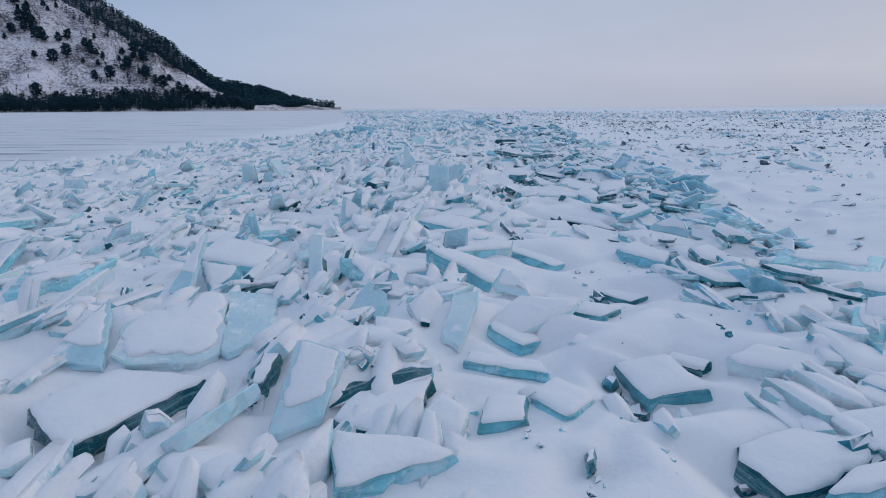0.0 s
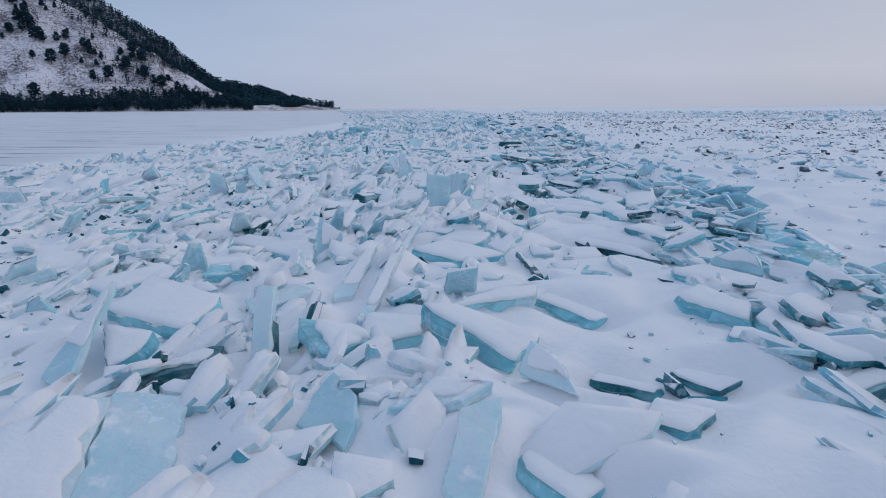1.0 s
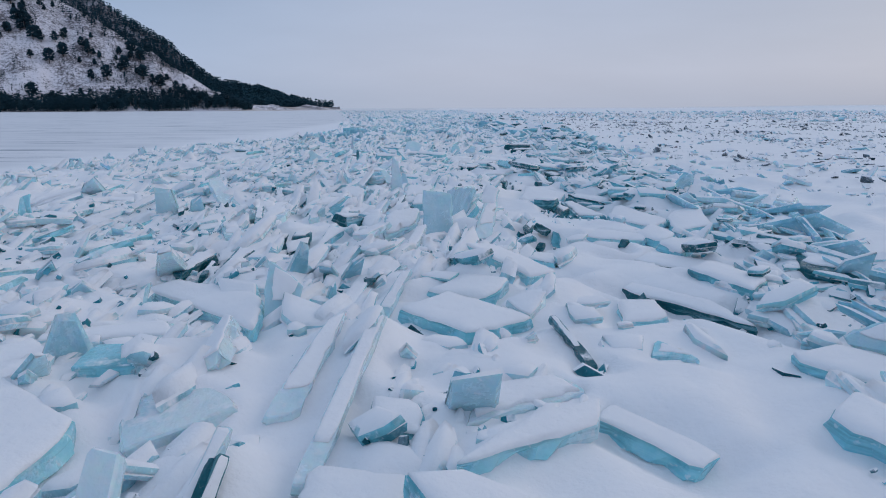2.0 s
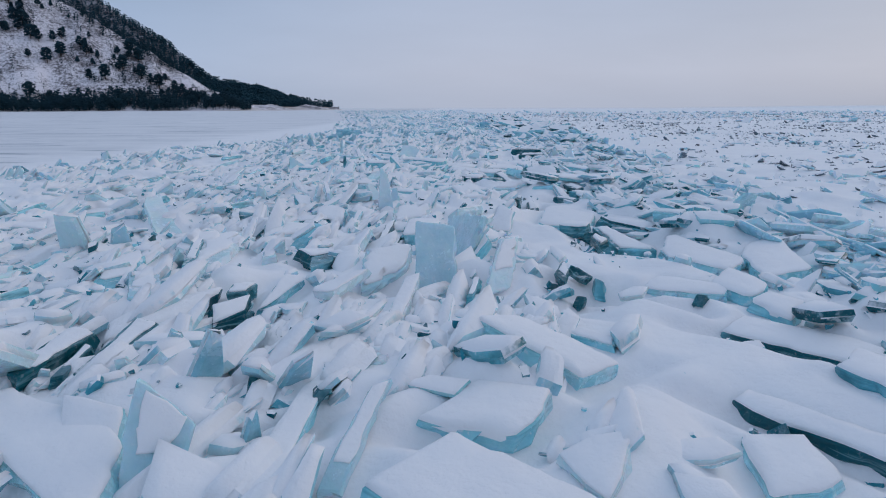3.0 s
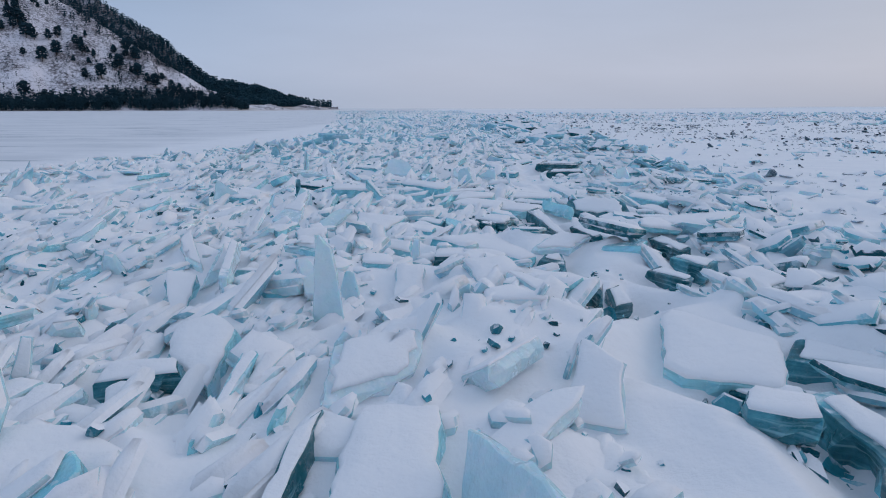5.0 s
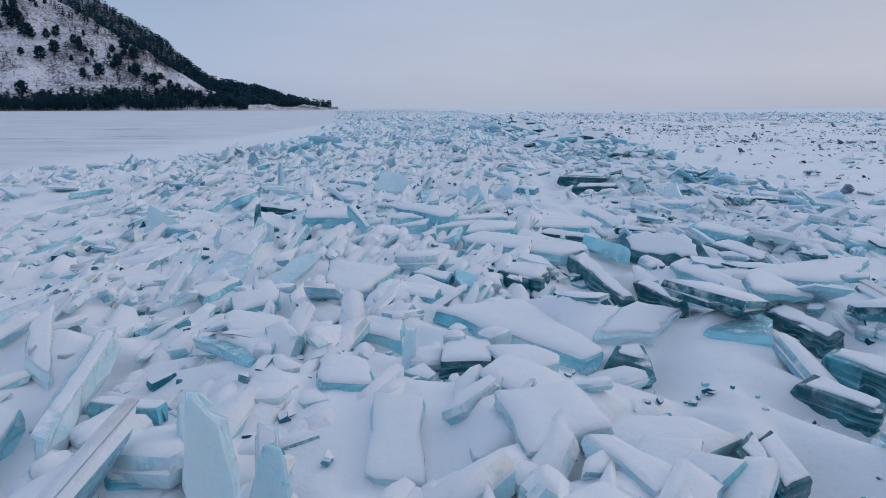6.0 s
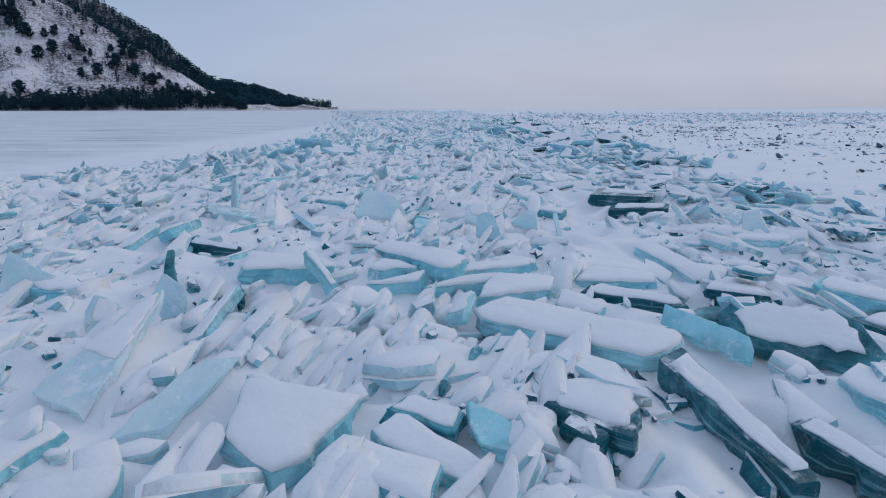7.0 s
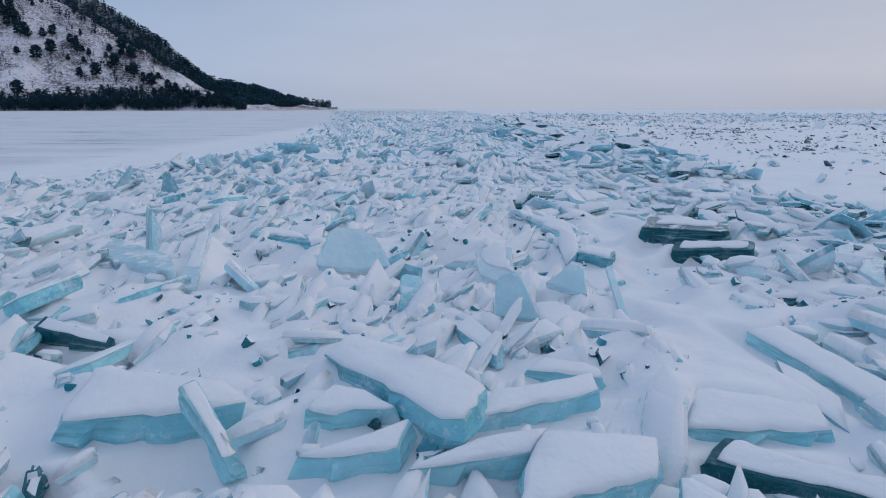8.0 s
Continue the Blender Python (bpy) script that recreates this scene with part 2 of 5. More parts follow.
def lattice(ix, iy, seed):
    h = (ix.astype(np.int64) * 374761393 + iy.astype(np.int64) * 668265263 + seed * 1442695041) & 0xFFFFFFFF
    h = ((h ^ (h >> 13)) * 1274126177) & 0xFFFFFFFF
    return ((h ^ (h >> 16)) & 0xFFFF) / 65535.0


def relief(x, y, seed=0):
    """Smooth value noise, 0 to 1, one cell a unit."""
    x, y = np.asarray(x, float), np.asarray(y, float)
    ix, iy = np.floor(x), np.floor(y)
    fx, fy = x - ix, y - iy
    fx, fy = fx * fx * (3 - 2 * fx), fy * fy * (3 - 2 * fy)
    a, b = lattice(ix, iy, seed), lattice(ix + 1, iy, seed)
    c, d = lattice(ix, iy + 1, seed), lattice(ix + 1, iy + 1, seed)
    return (a * (1 - fx) + b * fx) * (1 - fy) + (c * (1 - fx) + d * fx) * fy


def ridge_left(y):
    return np.interp(y, [-20, 30, 50, 73, 128, 300, 900], [-21, -19.5, -17, -13, -18.5, -45, -150])


def ridge_right(y):
    return np.interp(y, [-20, 5, 20, 47, 70, 104, 300, 900], [5, 6, 7.6, 10, 12, 13.5, 17, 20])


def smooth(a):
    a = np.clip(a, 0, 1)
    return a * a * (3 - 2 * a)


def in_ridge(x, y):
    """1 inside the pressure ridge, falling to 0 on the level ice beside it."""
    wob = (relief(x * 0.25, y * 0.25, 5) - 0.5) * 3
    return smooth((x - ridge_left(y) + wob) / 4.0) * smooth((ridge_right(y) - x + wob) / 2.0)


PLAN = []


def ground_height(x, y):
    x, y = np.asarray(x, float), np.asarray(y, float)
    r = in_ridge(x, y)
    z = -0.12 + 0.06 * relief(x * 0.12, y * 0.12, 1) + (0.14 + 0.14 * np.exp(-((x - 11) / 5.0) ** 2)) * smooth((x - 6) / 4) * (relief(x * 0.5, y * 0.5, 7) + 0.7 * smooth((relief(x * 1.4, y * 1.4, 10) - 0.4) / 0.5))
    crest = np.exp(-((x + 1 - 0.02 * y) / 7.0) ** 2)
    lumps = smooth((relief(x * 2.3 + 0.6 * relief(x, y, 8), y * 2.3, 6) - 0.45) / 0.35)
    bumps = 0.09 * lumps + 0.30 * (relief(x * 0.55, y * 0.55, 2) - 0.5) + 0.26 * (relief(x * 1.5, y * 1.5, 3) - 0.5) + 0.11 * (relief(x * 3.1, y * 3.1, 4) - 0.5)
    drift = np.interp(y, [0, 8, 14, 20, 26, 34, 44], [1.2, 1.7, 2.5, 2.8, 2.6, 2.2, 3.2])
    calm = np.maximum(smooth((np.abs(x - drift) - 0.6) / 1.4), smooth((y - 26) / 6))
    z = z + r * (0.05 + 0.12 * crest + bumps * (0.3 + 0.7 * calm))
    return z + 0.9 * np.interp(y, [0, 16, 21, 27, 34, 60], [-0.27, -0.27, -0.15, -0.07, -0.05, -0.05]) * smooth((12 - np.abs(x)) / 5)


def reach_of(s, x, y):
    """Signed way from a slab's outline in plan (below 0 inside), how the nearest edge faces along y, and the height of the upper face there."""
    far = np.full(np.shape(x), -1e9)
    nx, ny = np.zeros(np.shape(x)), np.zeros(np.shape(x))
    for px, py, ex, ey in s["edges"]:
        d = (x - px) * ex + (y - py) * ey
        more = d > far
        far, nx, ny = np.where(more, d, far), np.where(more, ex, nx), np.where(more, ey, ny)
    over = np.maximum(far, 0)
    ax, ay = x - over * nx - s["at"][0], y - over * ny - s["at"][1]
    plane = s["at"][2] - (s["normal"][0] * ax + s["normal"][1] * ay) / max(s["normal"][2], 0.25)
    return far, ny, np.clip(plane, s["low"], s["high"])


def spill(x, y):
    """Where drifted snow creeps over the edges of the slabs: 0 to 1."""
    return smooth((0.6 * relief(x * 1.25, y * 1.25, 301) + 0.4 * relief(x * 3.7, y * 3.7, 302) - 0.50) / 0.16)


def under(s, far, facing, plane, z, over):
    """Keeps snow below a slab's upper face, but for drifts over its edge, and low along its exposed front."""
    over = over * s["creep"]
    z = np.where(far <= 0.03, np.minimum(z, plane - 0.06 + 0.15 * over), z)
    front = plane - s["thick"] * s["proud"] * (1 - 0.8 * over) + 0.65 * np.maximum(far - 0.12, 0)
    return np.where((facing < 0.3) & (far > -0.08) & (far < 0.9), np.minimum(z, np.maximum(front, -0.62)), z)


def ground_here(x, y):
    """Snow level after it has drifted against the large slabs: level with their backs, low along their fronts."""
    x, y = np.asarray(x, float), np.asarray(y, float)
    z = ground_height(x, y)
    creep = spill(x, y)
    for keep_under in (False, True):
        for s in PLAN:
            reach = s["reach"] + 0.6
            near = (np.abs(x - s["at"][0]) < reach) & (np.abs(y - s["at"][1]) < reach)
            if not near.any():
                continue
            far, facing, plane = reach_of(s, x[near], y[near])
            if keep_under:
                z[near] = under(s, far, facing, plane, z[near], creep[near])
                continue
            if s["steep"]:
                continue
            pull = smooth(1 - np.maximum(far, 0) / np.where(facing < 0.3, 0.25, 0.5))
            bed = plane - np.where(facing < 0.3, s["thick"] * s["proud"], 0.06)
            z[near] = z[near] * (1 - pull) + np.clip(bed, -0.5, 0.5) * pull
    return z


# ---- snow and lake: one sheet out to the horizon ----


def steps(lo, hi, fine, far_lo, far_hi, grow):
    mid = list(np.arange(lo, hi + 1e-6, fine))
    a, d = [], fine
    x = lo
    while x > far_lo:
        d *= grow
        x -= d
        a.append(max(x, far_lo))
    b, d = [], fine
    x = hi
    while x < far_hi:
        d *= grow
        x += d
        b.append(min(x, far_hi))
    return np.array(a[::-1] + mid + b)


def sheet(name, xs, ys, z, mat):
    nx, ny = len(xs), len(ys)
    gx, gy = np.meshgrid(xs, ys)
    v = np.stack([gx.ravel(), gy.ravel(), z.ravel()], 1)
    i = (np.arange(ny - 1)[:, None] * nx + np.arange(nx - 1)[None, :]).ravel()
    f = np.stack([i, i + 1, i + 1 + nx, i + nx], 1)
    me = bpy.data.meshes.new(name)
    me.from_pydata(v.tolist(), [], f.tolist())
    me.materials.append(mat)
    me.polygons.foreach_set("use_smooth", [True] * len(me.polygons))
    return new(name, me)


# ---- slabs ----


def outline(front, back, depth, lead, slant, rough, rng):
    """A broken plate's edge: four corners, chipped and wandering between them."""
    q = [(-front / 2, (lead - depth) / 2), (front / 2, (-lead - depth) / 2), (back / 2, (depth - slant) / 2), (-back / 2, (depth + slant) / 2)]
    minor = min(front + back, 2 * depth) / 2
    pts = []
    for i in range(4):
        a, b = Vector(q[i]), Vector(q[(i + 1) % 4])
        length = (b - a).length
        n = max(3, min(9, int(length / 0.14)))
        side = Vector((b.y - a.y, a.x - b.x)).normalized() if length > 1e-4 else Vector((0, 0))
        bow = rng.uniform(-0.5, 0.7) * rough
        cut, end = rng.choice([0.03, 0.03, 0.10, 0.18]), 1 - rng.choice([0.03, 0.03, 0.10, 0.18])
        for k in range(n):
            t = cut + (end - cut) * (k + (rng.uniform(-0.3, 0.3) if 0 < k < n - 1 else 0)) / (n - 1)
            off = bow * 4 * t * (1 - t) + rng.uniform(-0.3, 0.3) * rough * (0.4 if k in (0, n - 1) else 1)
            pts.append(a.lerp(b, t) + side * off * min(length, 0.9, 1.6 * minor) * 0.5)
    return pts


def rings(bm, loops, close_low=True, close_high=True):
    made = [[bm.verts.new(p) for p in loop] for loop in loops]
    n = len(made[0])
    for lo, hi in zip(made, made[1:]):
        for i in range(n):
            bm.faces.new((lo[i], lo[(i + 1) % n], hi[(i + 1) % n], hi[i]))
    if close_low:
        bm.faces.new(made[0][::-1])
    if close_high:
        bm.faces.new(made[-1])
    return made


def mesh_of(name, bm, mat, soft=False):
    bmesh.ops.recalc_face_normals(bm, faces=bm.faces)
    me = bpy.data.meshes.new(name)
    bm.to_mesh(me)
    bm.free()
    me.materials.append(mat)
    if soft:
        me.polygons.foreach_set("use_smooth", [True] * len(me.polygons))
    return me


def shrunk(pts, by):
    c = sum(pts, Vector((0, 0))) / len(pts)
    return [p + (c - p) * min(0.95, by / max((p - c).length, 0.02)) for p in pts]


ICES = {"clear": ICE_CLEAR, "blue": ICE_BLUE, "milky": ICE_MILKY}


def slab_meshes(front, back, depth, lead, slant, thick, snow, ice, seed):
    rng = random.Random(seed)
    pts = outline(front, back, depth, lead, slant, 0.17, rng)
    size = min(front + back, 2 * depth) / 2
    lip = min(0.018, 0.12 * thick)
    bm = bmesh.new()
    low = [p + Vector((rng.uniform(-1, 1), rng.uniform(-1, 1))) * 0.12 * thick for p in shrunk(pts, 0.22 * thick)]
    mid = [p + Vector((rng.uniform(-1, 1), rng.uniform(-1, 1))) * 0.24 * thick for p in shrunk(pts, -0.02 * thick)]
    rings(bm, [[(*p, -thick) for p in low], [(*p, -thick * rng.uniform(0.45, 0.65)) for p in mid],
               [(*p, -lip) for p in pts], [(*p, 0) for p in shrunk(pts, lip)]])
    body = mesh_of("ice_slab", bm, ICES[ice])
    cap = None
    if snow > 0.15:
        bm = bmesh.new()
        keep = shrunk(pts, lip + 0.002)
        if snow < 0.95:
            k = 0.5 + 0.45 * snow
            keep = [Vector((p.x * (0.3 + 0.7 * k), p.y * k + depth * 0.46 * (1 - k))) + Vector((rng.uniform(-1, 1), rng.uniform(-1, 1))) * 0.05 * size for p in keep]
        tall = min(0.05, 0.08 * size) * (0.45 + 0.5 * snow)
        l1, l2, l3 = shrunk(keep, -0.10 * tall), shrunk(keep, 0.35 * tall), shrunk(keep, 1.5 * tall)
        centre = sum(keep, Vector((0, 0))) / len(keep)
        l3 = [centre + (p - centre) * 0.90 for p in keep]
        l4 = [centre + (p - centre) * 0.45 for p in keep]
        # clots of snow hang over the edge here and there, and the cap thins out between them
        hang, walk_ = [], rng.uniform(-0.5, 0.5)
        for p in keep:
            walk_ = 0.6 * walk_ + rng.uniform(-0.75, 0.6)
            hang.append(max(0.0, min(1.0, walk_)) if snow >= 0.95 else 0.0)
        out_ = [(a - b) * (1 / max((a - b).length, 1e-4)) for a, b in zip(keep, l4)]
        skirt = [(*(p + o * 0.016 * h), -0.004 - 0.30 * thick * h) for p, o, h in zip(keep, out_, hang)]
        brow = [(*(p + o * 0.028 * h), tall * (rng.uniform(0.15, 0.4) - 0.3 * h)) for p, o, h in zip(l1, out_, hang)]
        lump = [rng.uniform(0.92, 1.08) for p in keep]
        made = rings(bm, [skirt, brow, [(*p, tall * rng.uniform(0.6, 0.85)) for p in l2],
                          [(*p, tall * h) for p, h in zip(l3, lump)], [(*p, tall * 1.12) for p in l4]], close_low=False)
        cap = mesh_of("snow_cap", bm, SNOW, True)
    return body, cap


def plan(x, y, z, rx, ry, rz, front, back, depth, lead, slant, thick, snow=1.0, ice="blue", open_front=False):
    """Notes a large slab: the pose of its upper face, the widths of its front and back end, its length, and how both ends slant."""
    m = pose(x, y, z, rx, ry, rz)
    proud = (0.92 if ice == "clear" else 0.75) if open_front else (0.72 if ice == "clear" else 0.6) * (0.75 + 0.5 * random.Random(len(PLAN)).random())
    nrm = m.to_3x3() @ Vector((0, 0, 1))
    q = [m @ Vector(c) for c in ((-front / 2, (lead - depth) / 2, 0), (front / 2, (-lead - depth) / 2, 0), (back / 2, (depth - slant) / 2, 0), (-back / 2, (depth + slant) / 2, 0))]
    edges = []
    for a, b in zip(q, q[1:] + q[:1]):
        side = Vector((b.y - a.y, a.x - b.x))
        if side.length > 0.01:
            edges.append((a.x, a.y, side.x / side.length, side.y / side.length))
    steep = nrm.z < 0.9
    PLAN.append(dict(at=(x, y, z), m=m, normal=tuple(nrm), reach=max((c - m.translation).length for c in q), edges=edges, front=(q[0], q[1]), low=min(c.z for c in q), high=max(c.z for c in q),
                     steep=steep, thick=thick, proud=proud, open_front=open_front,
                     hollow=1.0 if x > -3 and not steep and (ice == "clear" or front * depth > 0.9) else 0.0,
                     creep=0.0 if open_front else 0.25 if ice == "clear" or front * depth > 0.9 else 0.15 if steep else 1.0,
                     shape=(front, back, depth, lead, slant, thick, snow, ice, len(PLAN) * 7 + 3)))


def build_slab(s):
    body, cap = slab_meshes(*s["shape"])
    tilted = s["normal"][2] < 0.985
    ob = new("ice_plate" if tilted else "ice_slab")
    ob.empty_display_size = 0.1
    ob.matrix_world = s["m"]
    tint = {"clear": "dark teal", "blue": "turquoise blue", "milky": "milky blue"}[s["shape"][7]]
    how = "tilted in the drift" if tilted else "lying on the ridge"
    top = "bare of snow" if not cap else "with a snow cap" if s["shape"][6] > 0.85 else "half under snow"
    tagged(ob, "%s ice %s %s, %s" % (tint, "plate" if tilted else "slab", top, how), "ice slab", "slabs of the pressure ridge", "thing")
    new("ice_body", body).parent = ob
    if cap:
        c = new("snow_cap", cap)
        c.parent = ob
        tagged(c, "smooth white snow cap")
    return ob


# the large slabs, from the near end of the ridge onwards
plan(-3.18, 5.72, -0.17, 0, 0, 60, 1.58, 0.96, 1.05, -0.14, -0.06, 0.23, 1.00, "clear", True)
plan(-3.12, 7.07, 0.04, 10, 0, 13, 1.16, 1.15, 1.36, 0.16, -0.82, .15, .85, "milky", True)
plan(-2.35, 7.59, 0.04, 9, 9, 15, 0.58, 0.59, 1.37, -0.67, 0.08, .12, 0, "milky", True)
plan(-3.99, 6.82, 0.05, 15, -3, 15, 0.58, 0.30, 0.93, 0.32, -0.74, .12, .3, "milky", True)
plan(-0.42, 4.35, 0.03, 6, -1, 26, 0.96, 0.60, 0.50, 0.03, 0.36, .2, 1, "blue", True)
plan(-1.22, 5.48, 0.09, 24, 1, -4, 0.42, 0.50, 0.99, -0.26, 0.18, .14, .5, "milky", True)
plan(-0.54, 5.59, -0.04, 93, 61, 28, 0.43, 0.30, 0.27, -0.77, -0.64, 0.25, 1.00, "clear", True)
plan(-0.07, 8.13, 0.20, 5, -3, -39, 0.42, 0.58, 0.53, -0.31, -0.23, .12, .4, "milky", True)
plan(0.16, 7.43, 0.08, 21, 4, -12, 0.25, 0.31, 0.94, 0.12, -0.19, .12, 0, "milky", True)
plan(-0.95, 8.05, 0.09, 21, -9, -16, 0.53, 0.35, 0.60, 0.24, 0.33, .12, 0, "milky", True)
plan(0.37, 10.10, 0.10, -1, 14, -46, 1.48, 1.06, 0.56, -0.10, -0.42, .22, 1, "blue", True)
plan(3.62, 11.49, -0.05, 5, 2, -38, 1.06, 0.83, 0.64, 0.24, 0.37, .25, 1, "blue", True)
plan(-3.36, 15.45, -0.08, 8, -5, -8, 2.35, 1.73, 0.71, 1.55, 0.79, .22, 1, "blue", True)
plan(-3.74, 11.44, -0.01, 3, 1, -2, 1.31, 1.38, 1.30, 0.66, 0.84, .25, 1, "blue", True)
plan(-3.89, 9.73, 0.20, 23, -14, -2, 0.37, 0.06, 1.60, 0.27, -0.11, .1, .3, "milky", True)
plan(-2.68, 9.24, -0.01, 15, 10, -20, 0.57, 0.32, 0.40, -0.75, -0.61, 0.17, 0.30, "clear", True)
plan(0.97, 9.07, 0.03, 40, -15, -19, 0.61, 0.36, 0.33, 0.36, 0.36, .18, .3, "milky", True)
plan(4.26, 18.05, -0.24, 7, -2, -39, 1.81, 1.60, 0.64, 0.34, 0.21, 0.23, 1.00, "clear", True)
plan(3.28, 15.69, -0.19, 9, -13, -3, 1.31, 0.89, 0.47, 1.82, 1.11, 0.21, 1.00, "clear", True)
plan(0.78, 11.37, 0.10, 4, 14, -33, 0.58, 0.32, 0.67, -1.17, -0.59, .2, 1, "blue", True)
plan(-0.20, 20.24, 0.19, 61, -2, -4, 0.60, 0.62, 1.29, 0.02, 0.10, .16, 0, "milky", True)
plan(0.19, 22.09, 0.18, 65, -18, -66, 0.82, 1.69, 1.00, 0.30, 0.32, .14, 0, "milky", True)
plan(1.03, 17.18, 0.06, -6, 15, -54, 1.30, 1.15, 0.61, -0.39, -0.52, .25, 1, "blue", True)
plan(4.46, 21.85, -0.03, 5, -1, -29, 1.20, 1.51, 1.15, 0.56, 1.34, .25, 1, "blue", True)
plan(5.57, 21.49, 0.00, 5, -1, -63, 1.42, 1.76, 1.11, 1.09, 1.52, .25, 1, "blue", True)
plan(3.60, 20.03, -0.11, 10, 5, -40, 1.06, 1.03, 0.42, -0.46, -0.24, .2, 1, "blue", True)
plan(4.36, 20.04, -0.07, 7, -0, -43, 0.72, 0.73, 0.69, 0.18, 0.41, .22, 1, "blue", True)
plan(4.47, 19.10, -0.10, 6, 2, -48, 0.71, 0.55, 0.58, 0.31, 0.07, .22, 1, "blue", True)
plan(3.47, 19.31, -0.12, 59, 4, -57, 0.15, 0.15, 0.17, -0.03, 0.00, 0.21, 0.00, "clear", True)
plan(-2.18, 21.52, 0.10, 9, 5, 49, 0.57, 0.60, 0.32, -0.06, 0.12, 0.32, 1.00, "clear", True)
plan(-3.60, 18.32, -0.02, 11, 6, -2, 0.60, 0.99, 0.78, -0.68, -1.12, 0.29, 1.00, "clear", True)
plan(-2.74, 18.51, 0.04, 23, 12, 17, 0.39, 0.47, 0.33, -0.32, -0.30, 0.29, 1.00, "clear", True)
plan(-5.97, 24.10, 0.33, 23, 9, 39, 0.53, 0.45, 1.66, 0.12, -0.25, .14, 0, "milky", True)
plan(-0.93, 20.43, 0.16, 16, 11, 2, 0.58, 0.71, 1.13, -0.78, -0.41, .14, .9, "milky", True)
plan(0.86, 20.24, 0.20, 35, 31, 5, 0.38, 0.27, 1.21, -0.40, -0.27, .12, .2, "milky", True)
plan(2.83, 25.76, -0.02, 7, 1, -18, 1.10, 1.25, 1.35, 0.01, 0.59, .2, 1, "blue", True)
plan(2.98, 24.95, -0.15, 9, -7, -26, 0.74, 0.65, 0.38, 0.34, 0.18, 0.28, 0.80, "clear", True)
plan(3.49, 23.79, -0.11, 4, 5, -102, 1.75, 1.94, 0.49, -0.46, -0.97, 0.42, 0.80, "clear", True)
plan(5.24, 26.33, 0.07, 7, -2, -37, 1.29, 1.32, 0.51, 0.41, 0.32, .2, .3, "blue", True)
plan(4.09, 25.51, -0.05, 14, 1, -46, 1.07, 1.19, 0.40, -0.18, -0.02, 0.35, 0.64, "clear", True)
plan(1.21, 24.42, 0.18, 29, -4, -22, 0.53, 0.41, 0.80, 0.09, 0.29, .1, 1, "milky", True)
plan(-0.75, 24.75, 0.25, 18, 7, -1, 0.70, 0.79, 0.79, -0.53, -0.42, .14, .7, "milky", True)
plan(-2.70, 25.70, 0.10, 7, -4, 9, 0.53, 0.72, 1.26, 0.76, 0.79, .25, 1, "blue", True)
plan(-2.95, 24.89, 0.12, 9, 0, 13, 0.72, 0.62, 0.32, -0.08, 0.01, 0.23, 1.00, "clear", True)
plan(1.11, 34.41, 0.28, 3, 0, -44, 2.15, 2.12, 0.76, -0.20, -0.16, .2, 1, "blue", True)
plan(1.04, 34.49, 0.03, 4, -1, -13, 1.75, 1.75, 0.38, 0.29, 0.48, 0.28, 0.64, "clear", True)
plan(0.77, 30.44, 0.12, -1, 2, -62, 2.00, 1.78, 0.80, -0.69, 0.19, .22, 1, "blue", True)
plan(3.50, 34.22, 0.23, 25, -11, -4, 1.16, 1.25, 0.83, 0.56, 0.50, 0.17, 0.56, "clear", True)
plan(2.53, 34.40, 0.21, 43, -21, -43, 1.03, 1.02, 0.34, 0.67, 0.57, .14, 0, "blue", True)
plan(4.27, 44.02, 0.48, 3, -0, -24, 1.48, 1.45, 0.89, -0.07, 0.20, 0.42, 0.24, "clear", True)
plan(4.39, 43.02, 0.28, 16, 5, -23, 1.27, 1.26, 0.37, -0.56, -0.56, 0.42, 0.64, "clear", True)
plan(4.64, 41.99, 0.22, 21, 5, -71, 0.87, 0.17, 0.50, -0.13, -0.48, .14, .2, "milky", True)
plan(3.63, 32.50, 0.18, 6, 2, -57, 1.44, 1.55, 0.46, 0.32, 0.37, .22, 1, "blue", True)
plan(2.74, 32.06, 0.10, 13, 2, -70, 0.99, 1.01, 0.21, 0.03, 0.06, 0.35, 0.72, "clear", True)
plan(2.05, 32.57, 0.19, 6, 8, -62, 1.66, 1.78, 0.26, 0.36, 0.54, 0.28, 0.72, "clear", True)
plan(5.02, 35.56, 0.30, 7, 2, -50, 1.18, 1.20, 0.42, 0.08, 0.17, .2, .8, "blue", True)
plan(4.92, 34.45, 0.15, 5, 0, -55, 1.40, 1.15, 0.55, 0.49, 0.53, 0.35, 0.64, "clear", True)
plan(-1.48, 32.25, 0.24, 8, 4, -11, 0.62, 1.05, 0.91, 0.30, 0.02, .25, 1, "blue", True)
plan(-0.37, 31.97, 0.18, 10, 6, -36, 0.94, 0.88, 0.30, -0.01, 0.10, .2, 1, "blue", True)
plan(-0.38, 32.39, 0.25, 11, 5, -30, 0.62, 0.51, 0.27, 0.01, -0.01, 0.23, 0.80, "clear", True)
plan(-1.75, 31.07, 0.14, 4, 9, -27, 0.82, 0.64, 0.41, 0.34, 0.09, 0.29, 1.00, "clear", True)
plan(-2.60, 31.34, 0.19, 17, 3, 18, 0.53, 0.64, 0.42, -0.25, -0.11, .25, 1, "blue", True)
plan(-2.73, 29.71, 0.07, 46, 2, 12, 0.44, 0.32, 0.07, -0.02, -0.08, .2, .2, "blue", True)
plan(-0.92, 30.29, 0.18, 17, 4, -14, 0.61, 0.44, 0.35, 0.07, 0.00, .25, 1, "blue", True)
plan(-0.56, 29.37, 0.23, 82, 1, -4, 0.12, 0.09, 0.45, -0.00, 0.00, .1, 0, "milky", True)
